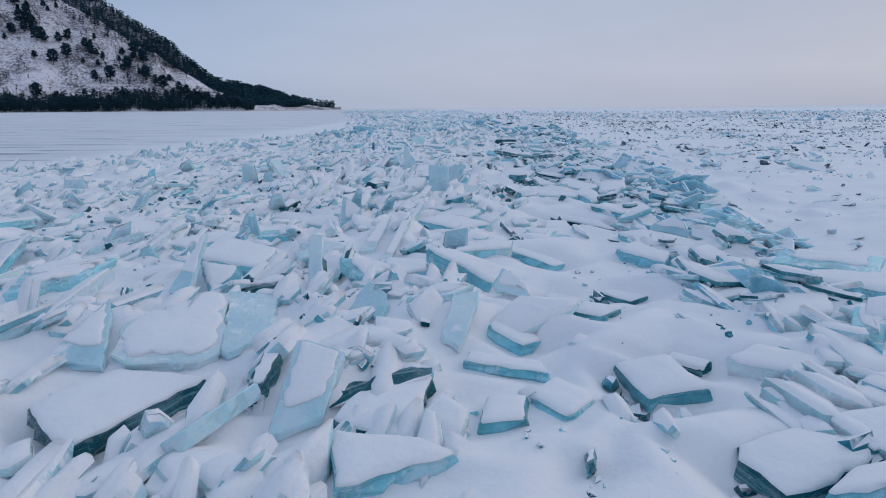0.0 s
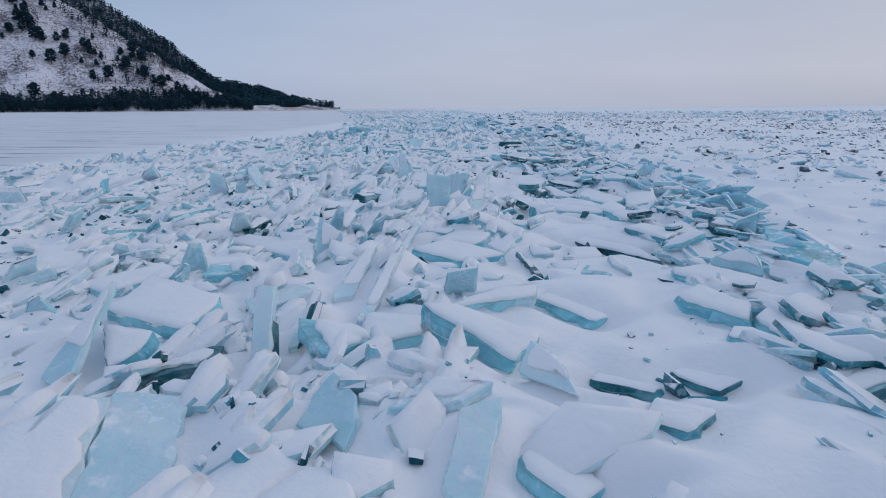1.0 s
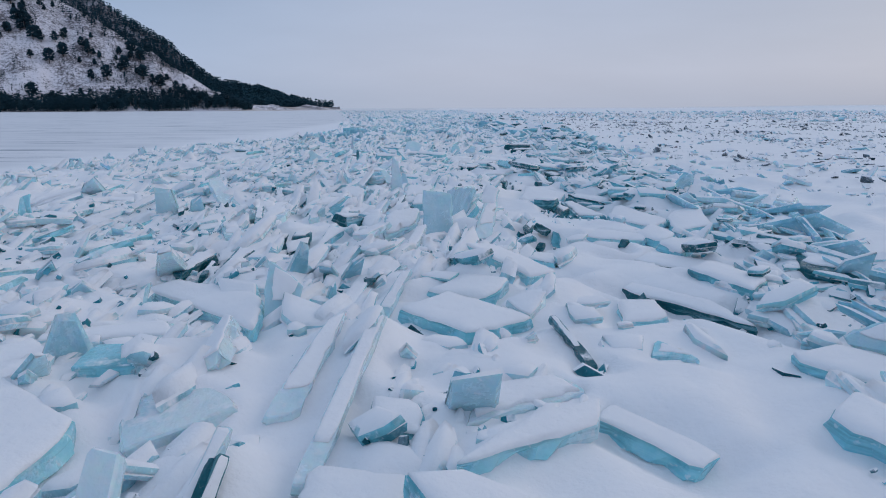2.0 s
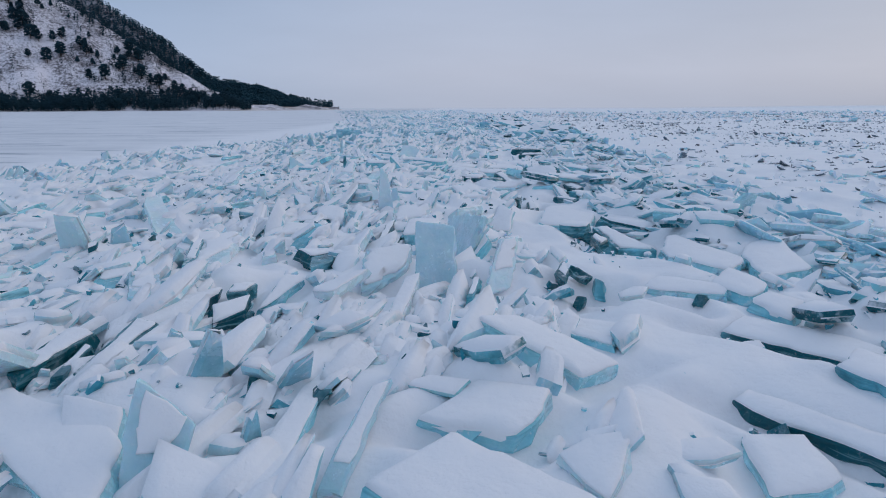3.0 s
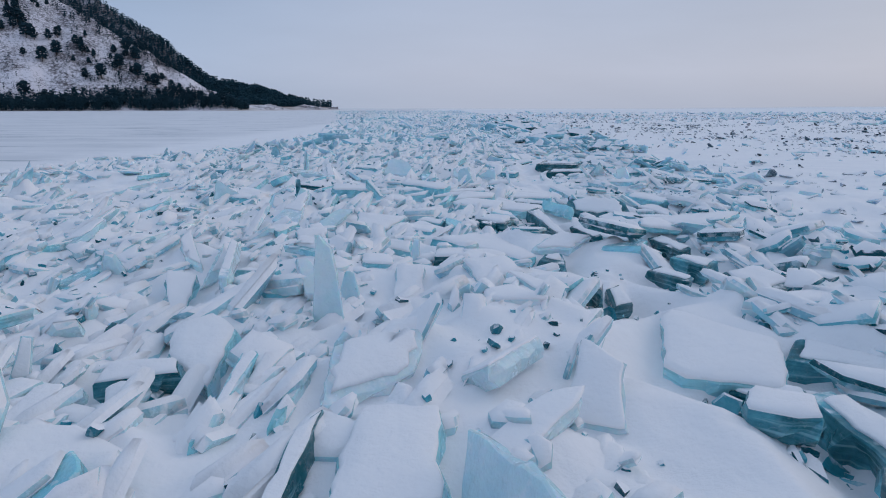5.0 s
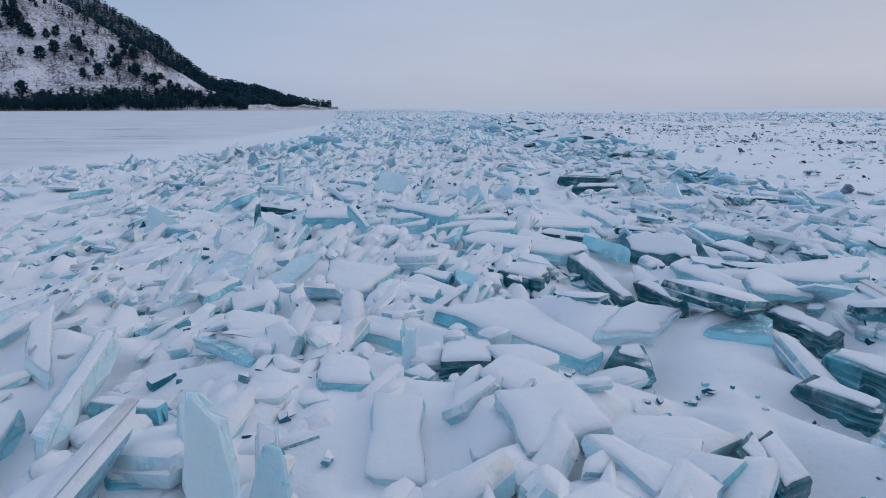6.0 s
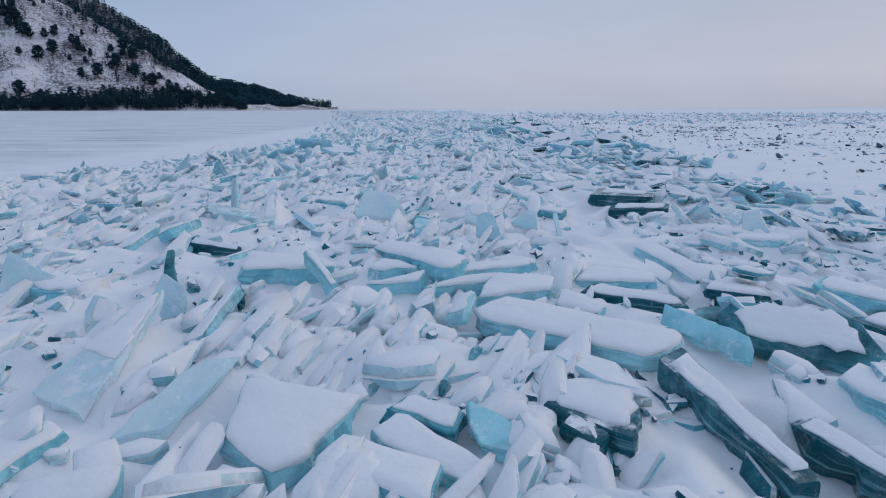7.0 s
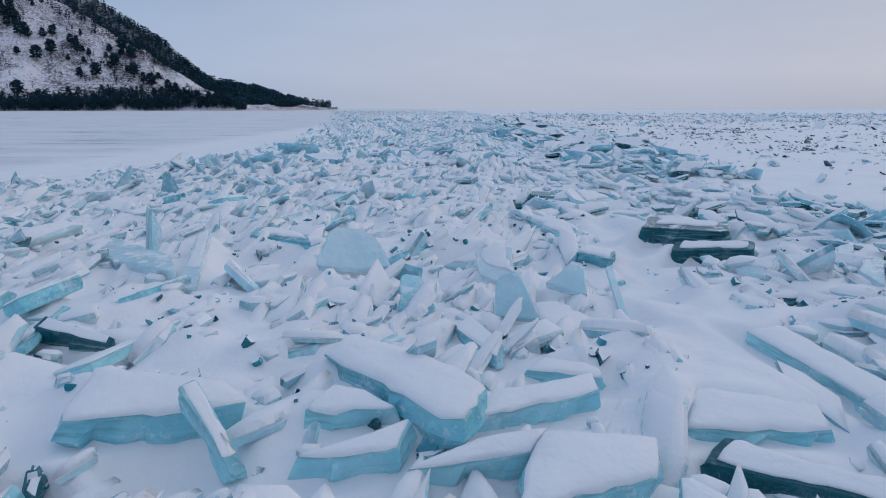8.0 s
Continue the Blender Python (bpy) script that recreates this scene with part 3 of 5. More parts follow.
plan(-3.42, 33.55, 0.37, 14, -3, -4, 0.63, 0.16, 1.77, 0.26, -0.37, .12, .2, "milky", True)
plan(-2.40, 32.69, 0.26, 13, 17, -14, 0.27, 0.28, 1.06, -0.27, -0.25, .15, 0, "milky", True)
plan(-2.50, 36.79, 0.40, 4, 2, 20, 1.31, 1.03, 0.61, 0.02, 0.51, .3, 1, "blue", True)
plan(-1.86, 36.21, 0.42, 38, -2, 48, 0.11, 0.14, 0.80, 0.00, -0.01, .2, .7, "blue", True)
plan(-0.63, 37.11, 0.45, 4, -1, -23, 1.60, 1.57, 0.61, 0.74, 0.48, .25, 1, "blue", True)
plan(-0.98, 36.76, 0.38, 12, -1, 10, 0.70, 0.26, 0.29, 0.09, 0.11, .25, 1, "blue", True)
plan(-0.81, 36.21, 0.31, 10, 6, -41, 0.50, 0.18, 0.34, -0.50, -0.43, .28, 1, "blue", True)
plan(0.08, 36.14, 0.31, 10, 12, -49, 0.44, 0.25, 0.43, -0.75, -0.43, .3, 1, "blue", True)
plan(3.48, 38.18, 0.14, 4, 2, -73, 1.73, 1.65, 0.42, 0.18, 0.21, .2, 1, "blue", True)
plan(0.52, 41.30, 0.36, 17, -9, -1, 0.54, 0.53, 1.05, 0.64, 0.12, .14, .2, "milky", True)
plan(0.12, 38.48, 0.28, 11, 3, -32, 0.73, 0.60, 0.25, 0.35, 0.35, .2, 1, "blue", True)
plan(0.89, 37.77, 0.21, 5, 3, -23, 0.68, 0.53, 0.28, -0.12, -0.06, .2, 1, "blue", True)
plan(0.53, 36.99, 0.31, 4, 5, -17, 0.95, 0.76, 0.41, -0.87, -0.65, .25, 1, "blue", True)
plan(-4.14, 38.56, 0.29, 25, -2, -12, 1.10, 1.06, 0.15, 0.22, 0.29, 0.29, 0.80, "clear", True)
plan(-4.01, 41.67, 0.36, 12, -5, 11, 0.28, 0.19, 2.19, 0.08, -0.22, .12, .3, "milky", True)
plan(1.96, 45.23, 0.30, 2, -1, -17, 1.19, 1.05, 1.21, 1.91, 1.69, .2, .8, "blue", True)
plan(-2.00, 9.81, 0.17, 45, -12, -6, 0.20, 0.21, 1.09, 0.06, 0.07, .12, 0, "milky", True)
plan(-1.86, 9.73, 0.01, 52, 28, 40, 0.19, 0.12, 0.61, -0.17, 0.05, 0.14, 0.00, "clear", True)
plan(-1.69, 10.58, 0.05, 23, 6, -5, 0.10, 0.11, 1.05, -0.06, -0.01, .1, .6, "milky", True)
plan(-1.58, 10.53, 0.01, 52, 49, 37, 0.15, 0.11, 0.63, -0.24, -0.03, 0.11, 0.50, "clear", True)
plan(-0.90, 12.15, 0.10, 9, 8, -5, 0.16, 0.14, 2.62, -0.02, -0.32, .12, .7, "milky", True)
plan(-1.34, 12.77, 0.08, 11, 12, -5, 0.26, 0.16, 1.79, -0.22, -0.33, .12, .6, "milky", True)
plan(-3.50, 9.84, 0.00, 16, -4, 19, 0.32, 0.56, 0.62, -0.25, 0.32, .25, 1, "blue", True)
plan(-0.65, 10.58, -0.09, 6, -1, 2, 0.74, 0.74, 0.74, -0.31, 0.17, .22, 1, "blue", True)
plan(0.05, 10.19, -0.07, 10, 8, -11, 0.50, 0.43, 0.23, 0.30, 0.06, .22, 1, "blue", True)
plan(1.71, 11.72, -0.19, 0, 9, -43, 0.93, 0.99, 0.34, -0.05, -0.05, .2, 1, "blue", True)
plan(0.17, 14.52, -0.01, 1, 4, -48, 1.08, 1.33, 0.97, -0.16, -0.23, .2, 1, "blue", True)
plan(4.28, 12.57, -0.03, 3, 4, -60, 1.65, 1.40, 0.61, -0.43, -0.27, .15, 1, "blue", True)
plan(4.08, 10.70, -0.10, 5, 1, -43, 0.65, 0.62, 0.52, 0.58, 0.31, .2, 1, "blue", True)
plan(2.65, 9.44, -0.25, 4, 4, -58, 0.55, 0.54, 0.27, -0.08, -0.33, 0.10, 1.00, "clear", True)
plan(1.84, 9.41, -0.29, 7, 2, -49, 0.62, 0.66, 0.16, -0.22, -0.17, 0.14, 1.00, "clear", True)
plan(4.62, 13.16, 0.14, 55, -2, -36, 0.94, 0.31, 0.38, 0.14, -0.08, .12, .3, "milky", True)
plan(0.37, 15.89, -0.03, 7, 7, -36, 0.80, 0.61, 0.79, -0.36, -0.28, .3, 1, "blue", True)
plan(2.66, 15.29, -0.23, -0, 4, -82, 0.79, 0.67, 0.59, 0.25, 0.12, .12, 1, "blue", True)
plan(-2.19, 15.03, 0.08, 59, 13, 7, 0.30, 0.50, 0.64, -0.17, 0.28, .1, .2, "milky", True)
plan(-2.94, 15.52, 0.01, 24, -14, 12, 0.50, 0.56, 0.44, 0.38, 0.37, .25, 1, "blue", True)
plan(-1.21, 15.96, -0.05, 48, 37, -15, 0.09, 0.09, 0.34, -0.11, -0.09, 0.23, 0.00, "clear", True)
plan(-0.74, 15.36, -0.00, 21, 12, -12, 0.16, 0.13, 1.14, -0.04, -0.15, .12, .6, "milky", True)
plan(0.51, 21.38, 0.14, 26, -17, -38, 0.11, 0.29, 0.86, -0.06, 0.37, .15, .3, "blue", True)
plan(-2.33, 19.47, 0.01, 15, 19, -10, 0.11, 0.32, 0.85, -0.40, -0.12, .25, 1, "blue", True)
plan(2.16, 20.57, -0.04, -76, 42, -60, 0.38, 0.39, 0.06, 0.27, 0.24, 0.21, 0.00, "clear", True)
plan(2.31, 20.20, -0.19, 51, -1, -14, 0.16, 0.14, 0.29, 0.01, 0.06, 0.21, 0.00, "clear", True)
plan(1.93, 19.76, -0.25, 30, 7, -26, 0.15, 0.15, 0.20, -0.05, -0.02, 0.16, 0.00, "clear", True)
plan(1.32, 19.48, -0.20, 27, 12, -33, 0.43, 0.27, 0.11, -0.09, -0.02, 0.21, 0.64, "clear", True)
plan(3.40, 28.92, 0.01, 7, 2, -50, 0.74, 0.66, 0.30, 0.04, 0.11, 0.31, 0.56, "clear", True)
plan(3.92, 29.41, 0.11, 4, 2, -45, 0.72, 0.64, 0.40, 0.19, 0.01, 0.35, 0.56, "clear", True)
plan(3.91, 30.59, 0.15, 9, 0, -62, 1.05, 0.99, 0.31, 0.26, 0.28, 0.28, 0.64, "clear", True)
plan(2.30, 27.87, -0.04, 4, 13, -59, 0.46, 0.51, 0.31, 0.29, 0.22, 0.28, 0.72, "clear", True)
plan(5.08, 32.62, 0.25, 3, 4, -54, 1.04, 0.54, 1.46, -0.90, -1.37, .15, 1, "blue", True)
plan(1.98, 30.39, 0.21, 11, 8, -37, 0.52, 0.60, 0.86, -0.45, -0.19, .14, .8, "milky", True)
plan(1.71, 29.77, 0.06, 12, 2, -12, 0.44, 0.29, 0.37, 0.17, -0.06, 0.28, 0.16, "clear", True)
plan(-1.48, 26.55, 0.41, 85, -3, 1, 0.41, 0.15, 1.20, 0.03, 0.19, .14, 0, "milky", True)
plan(-1.44, 27.46, 0.19, 50, 0, 9, 0.15, 0.15, 0.49, -0.01, 0.07, .12, .4, "milky", True)
plan(-0.58, 27.88, 0.16, 19, 0, 2, 0.45, 0.41, 0.86, 0.08, 0.06, .1, 1, "milky", True)
plan(-3.61, 29.15, 0.15, 24, 38, 20, 0.18, 0.14, 1.22, -0.39, -0.24, .12, .4, "milky", True)
plan(-4.23, 29.52, 0.28, 17, 2, 27, 0.21, 0.22, 1.09, 0.38, -0.42, .12, .8, "milky", True)
plan(-2.97, 28.55, 0.08, 30, 7, -18, 0.55, 0.46, 0.20, -0.01, -0.02, .22, 1, "blue", True)
plan(1.48, 28.42, -0.02, 27, 25, -15, 0.44, 0.34, 0.12, -0.43, -0.35, 0.21, 0.72, "clear", True)
plan(0.74, 35.96, 0.29, 7, 5, -16, 0.81, 0.79, 0.66, -0.65, -0.20, .25, 1, "blue", True)
plan(1.43, 35.44, 0.20, 7, 2, -26, 0.55, 0.68, 0.41, 0.14, 0.30, .2, 1, "blue", True)
plan(2.31, 36.97, 0.15, 4, 3, -23, 1.08, 0.95, 0.52, -0.45, -0.10, .15, 1, "blue", True)
plan(1.97, 40.08, 0.26, 24, 7, 2, 0.09, 0.09, 1.21, -0.00, -0.06, .05, 0, "milky", True)
plan(-3.71, 27.75, 0.04, 12, 4, 19, 0.16, 0.43, 1.30, -0.29, 0.17, .25, 1, "blue", True)
plan(2.18, 6.20, -0.17, 5, 9, -77, 0.68, 0.69, 0.65, -0.04, -0.08, 0.21, 1.00, "clear", True)
plan(2.68, 6.81, -0.23, 9, 1, -51, 0.44, 0.45, 0.20, -0.07, -0.06, 0.14, 1.00, "clear", True)
plan(2.78, 4.68, -0.19, 4, 8, -62, 0.62, 0.54, 0.96, 0.06, -0.43, 0.24, 1.00, "clear", True)
plan(3.55, 6.43, -0.10, 5, 6, -49, 0.94, 0.79, 0.54, -0.44, -0.35, .2, 1, "milky", True)
plan(5.98, 9.88, 0.17, 8, 5, -37, 1.41, 1.38, 0.75, -0.41, -0.52, .2, .2, "blue", True)
plan(5.96, 9.20, 0.04, 5, 2, -39, 1.26, 1.11, 0.73, -0.05, -0.46, .2, 1, "blue", True)
plan(4.49, 9.32, -0.14, 4, -1, 13, 1.33, 1.92, 0.33, -0.40, -0.57, 0.17, 0.80, "clear", True)
plan(0.66, 6.64, -0.18, 2, 4, -3, 0.92, 0.80, 0.27, 0.18, 0.15, .15, 1, "blue", True)
plan(0.82, 7.49, -0.14, -4, 12, -35, 0.58, 0.68, 0.46, 0.10, 0.22, .18, 1, "blue", True)
plan(-5.80, 9.52, 0.10, 4, 1, 9, 0.78, 1.19, 1.32, -0.62, -0.21, .2, .6, "blue", True)
plan(2.32, 36.14, 0.10, 9, 1, -22, 1.43, 1.16, 0.32, 0.09, 0.19, 0.21, 0.80, "clear", True)
plan(-0.54, 5.33, -0.06, 2, 1, -13, 0.69, 0.57, 0.90, 0.17, -0.44, 0.19, 1, "clear")
plan(-1.77, 6.07, 0.03, 6, 2, -0, 0.15, 0.18, 1.02, 0.04, 0.12, 0.24, 0.8, "clear")
plan(-1.95, 4.32, -0.17, 2, 1, -6, 0.48, 0.53, 0.32, -0.02, -0.10, 0.19, 1, "milky")
plan(3.13, 4.27, -0.12, 0, -0, -42, 0.46, 0.36, 0.49, -0.59, -0.52, 0.19, 1, "blue")
plan(4.72, 6.91, 0.14, 10, 0, -37, 0.36, 0.37, 0.73, 0.52, 0.15, 0.24, 0.2, "blue")
plan(4.57, 8.04, 0.03, 0, -0, -27, 0.64, 0.63, 1.17, -0.31, -0.16, 0.29, 1, "milky")
plan(0.69, 12.31, -0.07, 0, -0, 6, 1.22, 0.81, 0.58, -0.52, -0.18, 0.12, 0.8, "milky")
plan(6.09, 14.04, 0.14, 4, -0, -17, 0.78, 0.76, 1.92, 0.82, 1.12, 0.29, 0, "blue")
plan(-4.84, 12.92, -0.07, 0, -0, 50, 1.43, 1.45, 0.73, -0.39, -0.20, 0.13, 1, "blue")
plan(-3.95, 14.12, -0.12, 0, -0, 39, 1.01, 1.30, 0.56, 0.57, 0.46, 0.10, 0.8, "milky")
plan(-2.68, 10.16, 0.00, 51, 23, 10, 0.18, 0.11, 0.54, -0.08, -0.01, 0.13, 0.6, "milky")
plan(-0.46, 11.79, -0.02, 0, -0, 2, 0.46, 0.40, 0.59, 0.19, 0.11, 0.19, 1, "blue")
plan(-0.58, 9.06, -0.05, 4, 0, 7, 0.97, 0.42, 0.58, 0.17, 0.23, 0.23, 0.8, "milky")
plan(-1.02, 9.13, 0.00, 14, 6, -10, 0.29, 0.10, 0.17, 0.09, 0.03, 0.24, 0, "blue")
plan(3.53, 10.44, -0.12, 0, -0, -27, 0.35, 0.28, 0.43, -0.06, -0.07, 0.11, 1, "blue")
plan(4.22, 16.23, 0.03, 0, -0, -42, 1.20, 1.10, 0.73, 0.65, 0.53, 0.19, 1, "clear")
plan(5.96, 16.77, 0.08, 6, -1, -19, 0.75, 0.64, 0.99, 0.25, -0.10, 0.24, 0.3, "clear")
plan(2.45, 13.40, -0.10, 10, -1, -11, 0.51, 0.32, 0.26, 0.04, 0.25, 0.13, 0.2, "blue")
plan(1.38, 13.62, -0.02, 5, -2, 9, 0.12, 0.08, 1.32, -0.01, 0.02, 0.11, 0.3, "clear")
plan(8.94, 23.80, 0.12, 4, -0, -32, 0.46, 0.49, 1.07, 0.33, 0.09, 0.22, 0.5, "milky")
plan(-4.10, 16.97, 0.07, 3, 3, -4, 0.20, 0.38, 1.15, 0.09, 0.18, 0.24, 0.7, "clear")
plan(-3.81, 16.86, 0.01, 4, 2, 6, 0.10, 0.11, 0.77, -0.06, 0.07, 0.23, 0.4, "clear")
plan(-3.47, 17.10, 0.08, 4, 3, -1, 0.20, 0.32, 1.35, -0.08, 0.12, 0.21, 0.5, "clear")
plan(-1.98, 20.77, 0.14, 3, 0, 7, 0.33, 0.40, 0.52, -0.43, -0.20, 0.20, 0, "clear")
plan(-0.62, 18.14, 0.11, 5, 1, -6, 0.22, 0.20, 2.68, -0.02, -0.27, 0.19, 0.8, "milky")
plan(-1.80, 16.23, 0.01, 10, 1, 12, 0.13, 0.12, 0.43, 0.02, 0.09, 0.15, 0, "clear")
plan(-2.35, 17.63, -0.02, 8, -1, 23, 0.41, 0.27, 0.51, 0.07, -0.14, 0.19, 0, "blue")
plan(-1.30, 15.57, -0.04, 2, 1, -4, 0.30, 0.20, 1.98, -0.02, -0.54, 0.15, 1, "blue")
plan(-4.93, 20.17, 0.14, 6, 1, 15, 0.50, 0.43, 1.60, -0.38, -0.40, 0.18, 0.5, "blue")
plan(-3.90, 21.42, 0.19, 6, 1, 9, 0.52, 0.57, 1.78, -1.11, -0.36, 0.18, 0.5, "milky")
plan(-3.73, 25.86, 0.08, 55, 22, 8, 0.15, 0.11, 0.34, -0.03, 0.00, 0.09, 0, "clear")
plan(-4.00, 24.81, 0.18, 59, 11, 21, 0.19, 0.10, 0.57, -0.04, 0.00, 0.09, 0.4, "milky")
plan(-4.45, 24.29, 0.20, 8, 2, 20, 0.22, 0.20, 1.00, 0.04, 0.13, 0.22, 0.3, "clear")
plan(-3.46, 23.94, 0.16, 4, 2, 1, 0.17, 0.29, 0.96, -0.01, 0.07, 0.18, 0.9, "clear")
plan(-3.89, 23.15, 0.15, 6, 2, 11, 0.30, 0.22, 0.70, 0.14, 0.01, 0.18, 0.7, "clear")
plan(-1.28, 26.93, 0.26, 62, 2, 6, 0.31, 0.11, 0.57, 0.01, 0.02, 0.10, 0, "blue")
plan(-1.92, 24.26, 0.21, 6, 2, 0, 0.08, 0.16, 1.44, -0.14, 0.08, 0.18, 0.5, "blue")
plan(-1.39, 24.28, 0.18, 6, 1, -3, 0.08, 0.14, 0.73, -0.46, -0.01, 0.18, 0, "blue")
plan(-1.14, 22.98, 0.22, 5, 1, -3, 0.13, 0.15, 1.24, -0.42, -0.32, 0.22, 0.9, "clear")
plan(-0.45, 23.15, 0.24, 2, 0, -1, 0.69, 0.61, 1.31, -0.26, -0.02, 0.22, 1, "blue")
plan(-0.98, 22.10, 0.14, 4, 1, -5, 0.28, 0.18, 1.10, -0.03, 0.10, 0.18, 1, "clear")
plan(2.74, 24.26, 0.09, 0, -0, -25, 0.58, 0.51, 0.46, -0.05, 0.00, 0.27, 1, "clear")
plan(4.88, 24.65, 0.30, 2, 0, -34, 0.67, 0.65, 0.65, 0.08, -0.11, 0.22, 0.6, "blue")
plan(3.78, 27.01, 0.17, 6, -0, -18, 0.27, 0.17, 0.70, 0.34, 0.11, 0.22, 0, "clear")
plan(2.91, 22.92, 0.04, 6, 1, -37, 0.39, 0.42, 0.34, 0.40, 0.30, 0.18, 0.8, "clear")
plan(-2.98, 21.31, 0.11, 4, 1, 14, 0.23, 0.21, 0.37, -0.16, -0.04, 0.22, 0.7, "milky")
plan(6.34, 34.35, 0.25, 0, -0, -40, 0.65, 0.64, 0.61, 0.63, 0.74, 0.21, 0.8, "blue")
plan(6.99, 34.32, 0.37, 2, -0, -32, 0.53, 0.57, 1.10, 0.17, 0.49, 0.21, 0.7, "blue")
plan(1.89, 27.41, 0.25, 6, -0, -27, 0.30, 0.11, 0.40, 0.38, 0.25, 0.27, 0.4, "clear")
plan(1.37, 28.15, 0.08, 0, -0, -22, 0.39, 0.37, 0.22, -0.26, -0.26, 0.12, 1, "clear")
plan(-0.67, 31.61, 0.25, 2, 1, -17, 0.91, 0.78, 0.44, 0.19, 0.15, 0.17, 1, "blue")
plan(-1.83, 27.31, 0.40, 30, -3, 27, 0.30, 0.16, 0.71, 0.10, 0.02, 0.18, 0, "milky")
plan(-2.78, 28.28, 0.23, 0, 0, -23, 0.63, 0.60, 0.15, -0.10, -0.13, 0.27, 1, "blue")
plan(-3.25, 28.48, 0.38, 3, 1, 13, 0.13, 0.11, 1.98, 0.09, 0.17, 0.27, 0.7, "milky")
plan(-2.36, 27.36, 0.19, 3, -0, 38, 0.26, 0.39, 0.44, 0.19, 0.28, 0.22, 0.9, "blue")
plan(-1.13, 28.93, 0.24, 0, -0, 10, 0.47, 0.45, 0.63, 0.08, 0.15, 0.27, 1, "blue")
plan(-1.57, 29.91, 0.24, 0, -0, 11, 0.33, 0.37, 0.67, 0.06, -0.03, 0.27, 1, "blue")
plan(0.00, 29.40, 0.24, 0, -0, -5, 0.47, 0.45, 0.53, -0.04, -0.04, 0.27, 1, "clear")
plan(0.94, 32.57, 0.26, 2, 0, -18, 0.72, 0.59, 0.69, 0.36, -0.01, 0.22, 0.8, "clear")
plan(-3.59, 35.27, 0.27, 58, 21, 12, 0.49, 0.31, 0.57, -0.37, 0.10, 0.10, 0, "milky")
plan(-2.41, 34.89, 0.15, 60, 20, 6, 0.21, 0.18, 0.27, -0.08, 0.05, 0.09, 0, "milky")
plan(-3.20, 35.45, 0.12, 62, 2, 20, 0.11, 0.10, 0.17, 0.01, 0.01, 0.09, 0, "clear")
plan(-3.06, 35.61, 0.13, 62, 5, 17, 0.09, 0.08, 0.18, -0.00, -0.00, 0.09, 0, "clear")
plan(-2.90, 35.80, 0.17, 62, 5, 16, 0.10, 0.09, 0.28, 0.00, -0.01, 0.09, 0.3, "clear")
plan(-4.09, 34.79, 0.22, 57, 15, 20, 0.36, 0.30, 0.43, -0.05, 0.09, 0.12, 0.2, "milky")
plan(-5.75, 35.97, 0.29, 53, 19, 21, 0.46, 0.59, 0.64, -0.14, 0.23, 0.12, 0, "milky")
plan(-5.41, 36.11, 0.26, 2, 0, 29, 0.61, 0.56, 0.80, 0.42, 0.57, 0.17, 0.8, "blue")
plan(5.48, 39.59, 0.52, 49, -12, -16, 0.45, 0.31, 0.48, 0.16, -0.06, 0.13, 0, "milky")
plan(0.78, 32.13, 0.25, 5, 3, -44, 0.33, 0.37, 0.18, 0.07, 0.06, 0.22, 0, "clear")
plan(-1.33, 35.14, 0.26, 4, -0, 11, 0.33, 0.22, 0.28, -0.03, 0.13, 0.17, 0, "blue")
plan(-2.22, 34.84, 0.26, 5, 3, -13, 0.50, 0.42, 0.20, 0.16, 0.12, 0.17, 0.3, "clear")
plan(1.39, 40.16, 0.47, 34, 10, -26, 0.56, 0.20, 0.43, 0.02, 0.03, 0.14, 0, "milky")
plan(2.26, 42.62, 0.26, 2, 0, -26, 0.76, 0.61, 0.51, 0.26, 0.15, 0.21, 0.8, "clear")
plan(-3.92, 45.06, 0.38, 4, 0, 15, 0.54, 0.34, 0.75, 0.80, 0.84, 0.22, 0.2, "blue")
plan(-3.16, 43.56, 0.36, 2, 0, 14, 1.09, 0.81, 0.79, 0.95, 0.91, 0.21, 0.4, "blue")
plan(-5.08, 41.98, 0.38, 3, 0, 21, 1.17, 0.84, 1.10, 1.31, 1.31, 0.22, 0.1, "milky")
plan(-7.67, 43.46, 0.38, 4, 0, 27, 0.36, 0.35, 0.74, -0.69, -0.56, 0.17, 0.2, "clear")
plan(-1.64, 41.63, 0.56, 32, -1, 10, 1.06, 0.51, 0.83, 0.08, 0.10, 0.13, 0.1, "milky")
plan(-0.63, 39.89, 0.37, 8, -1, 6, 0.42, 0.26, 1.00, 0.16, 0.12, 0.17, 0, "blue")
plan(4.78, 40.59, 0.20, 0, -0, -37, 0.78, 0.62, 0.98, -0.91, -0.66, 0.17, 1, "clear")
plan(5.92, 41.84, 0.40, 5, -0, -32, 0.23, 0.19, 1.23, 0.50, -0.27, 0.17, 0, "milky")
plan(5.78, 40.95, 0.41, 6, -0, -34, 0.33, 0.27, 1.04, 0.57, 0.17, 0.17, 0, "milky")
plan(0.55, 5.46, -0.15, 0, -0, -9, 0.40, 0.37, 0.52, -0.14, -0.06, 0.17, 1, "clear")
plan(1.11, 4.54, -0.11, 4, -0, -12, 0.07, 0.07, 0.22, -0.08, -0.09, 0.14, 0.6, "clear")
plan(2.00, 8.40, -0.15, 0, -0, -38, 0.42, 0.55, 0.51, 0.03, -0.09, 0.14, 1, "clear")
plan(1.10, 5.75, -0.17, 0, -0, -41, 0.52, 0.53, 0.57, 0.16, 0.07, 0.11, 1, "blue")
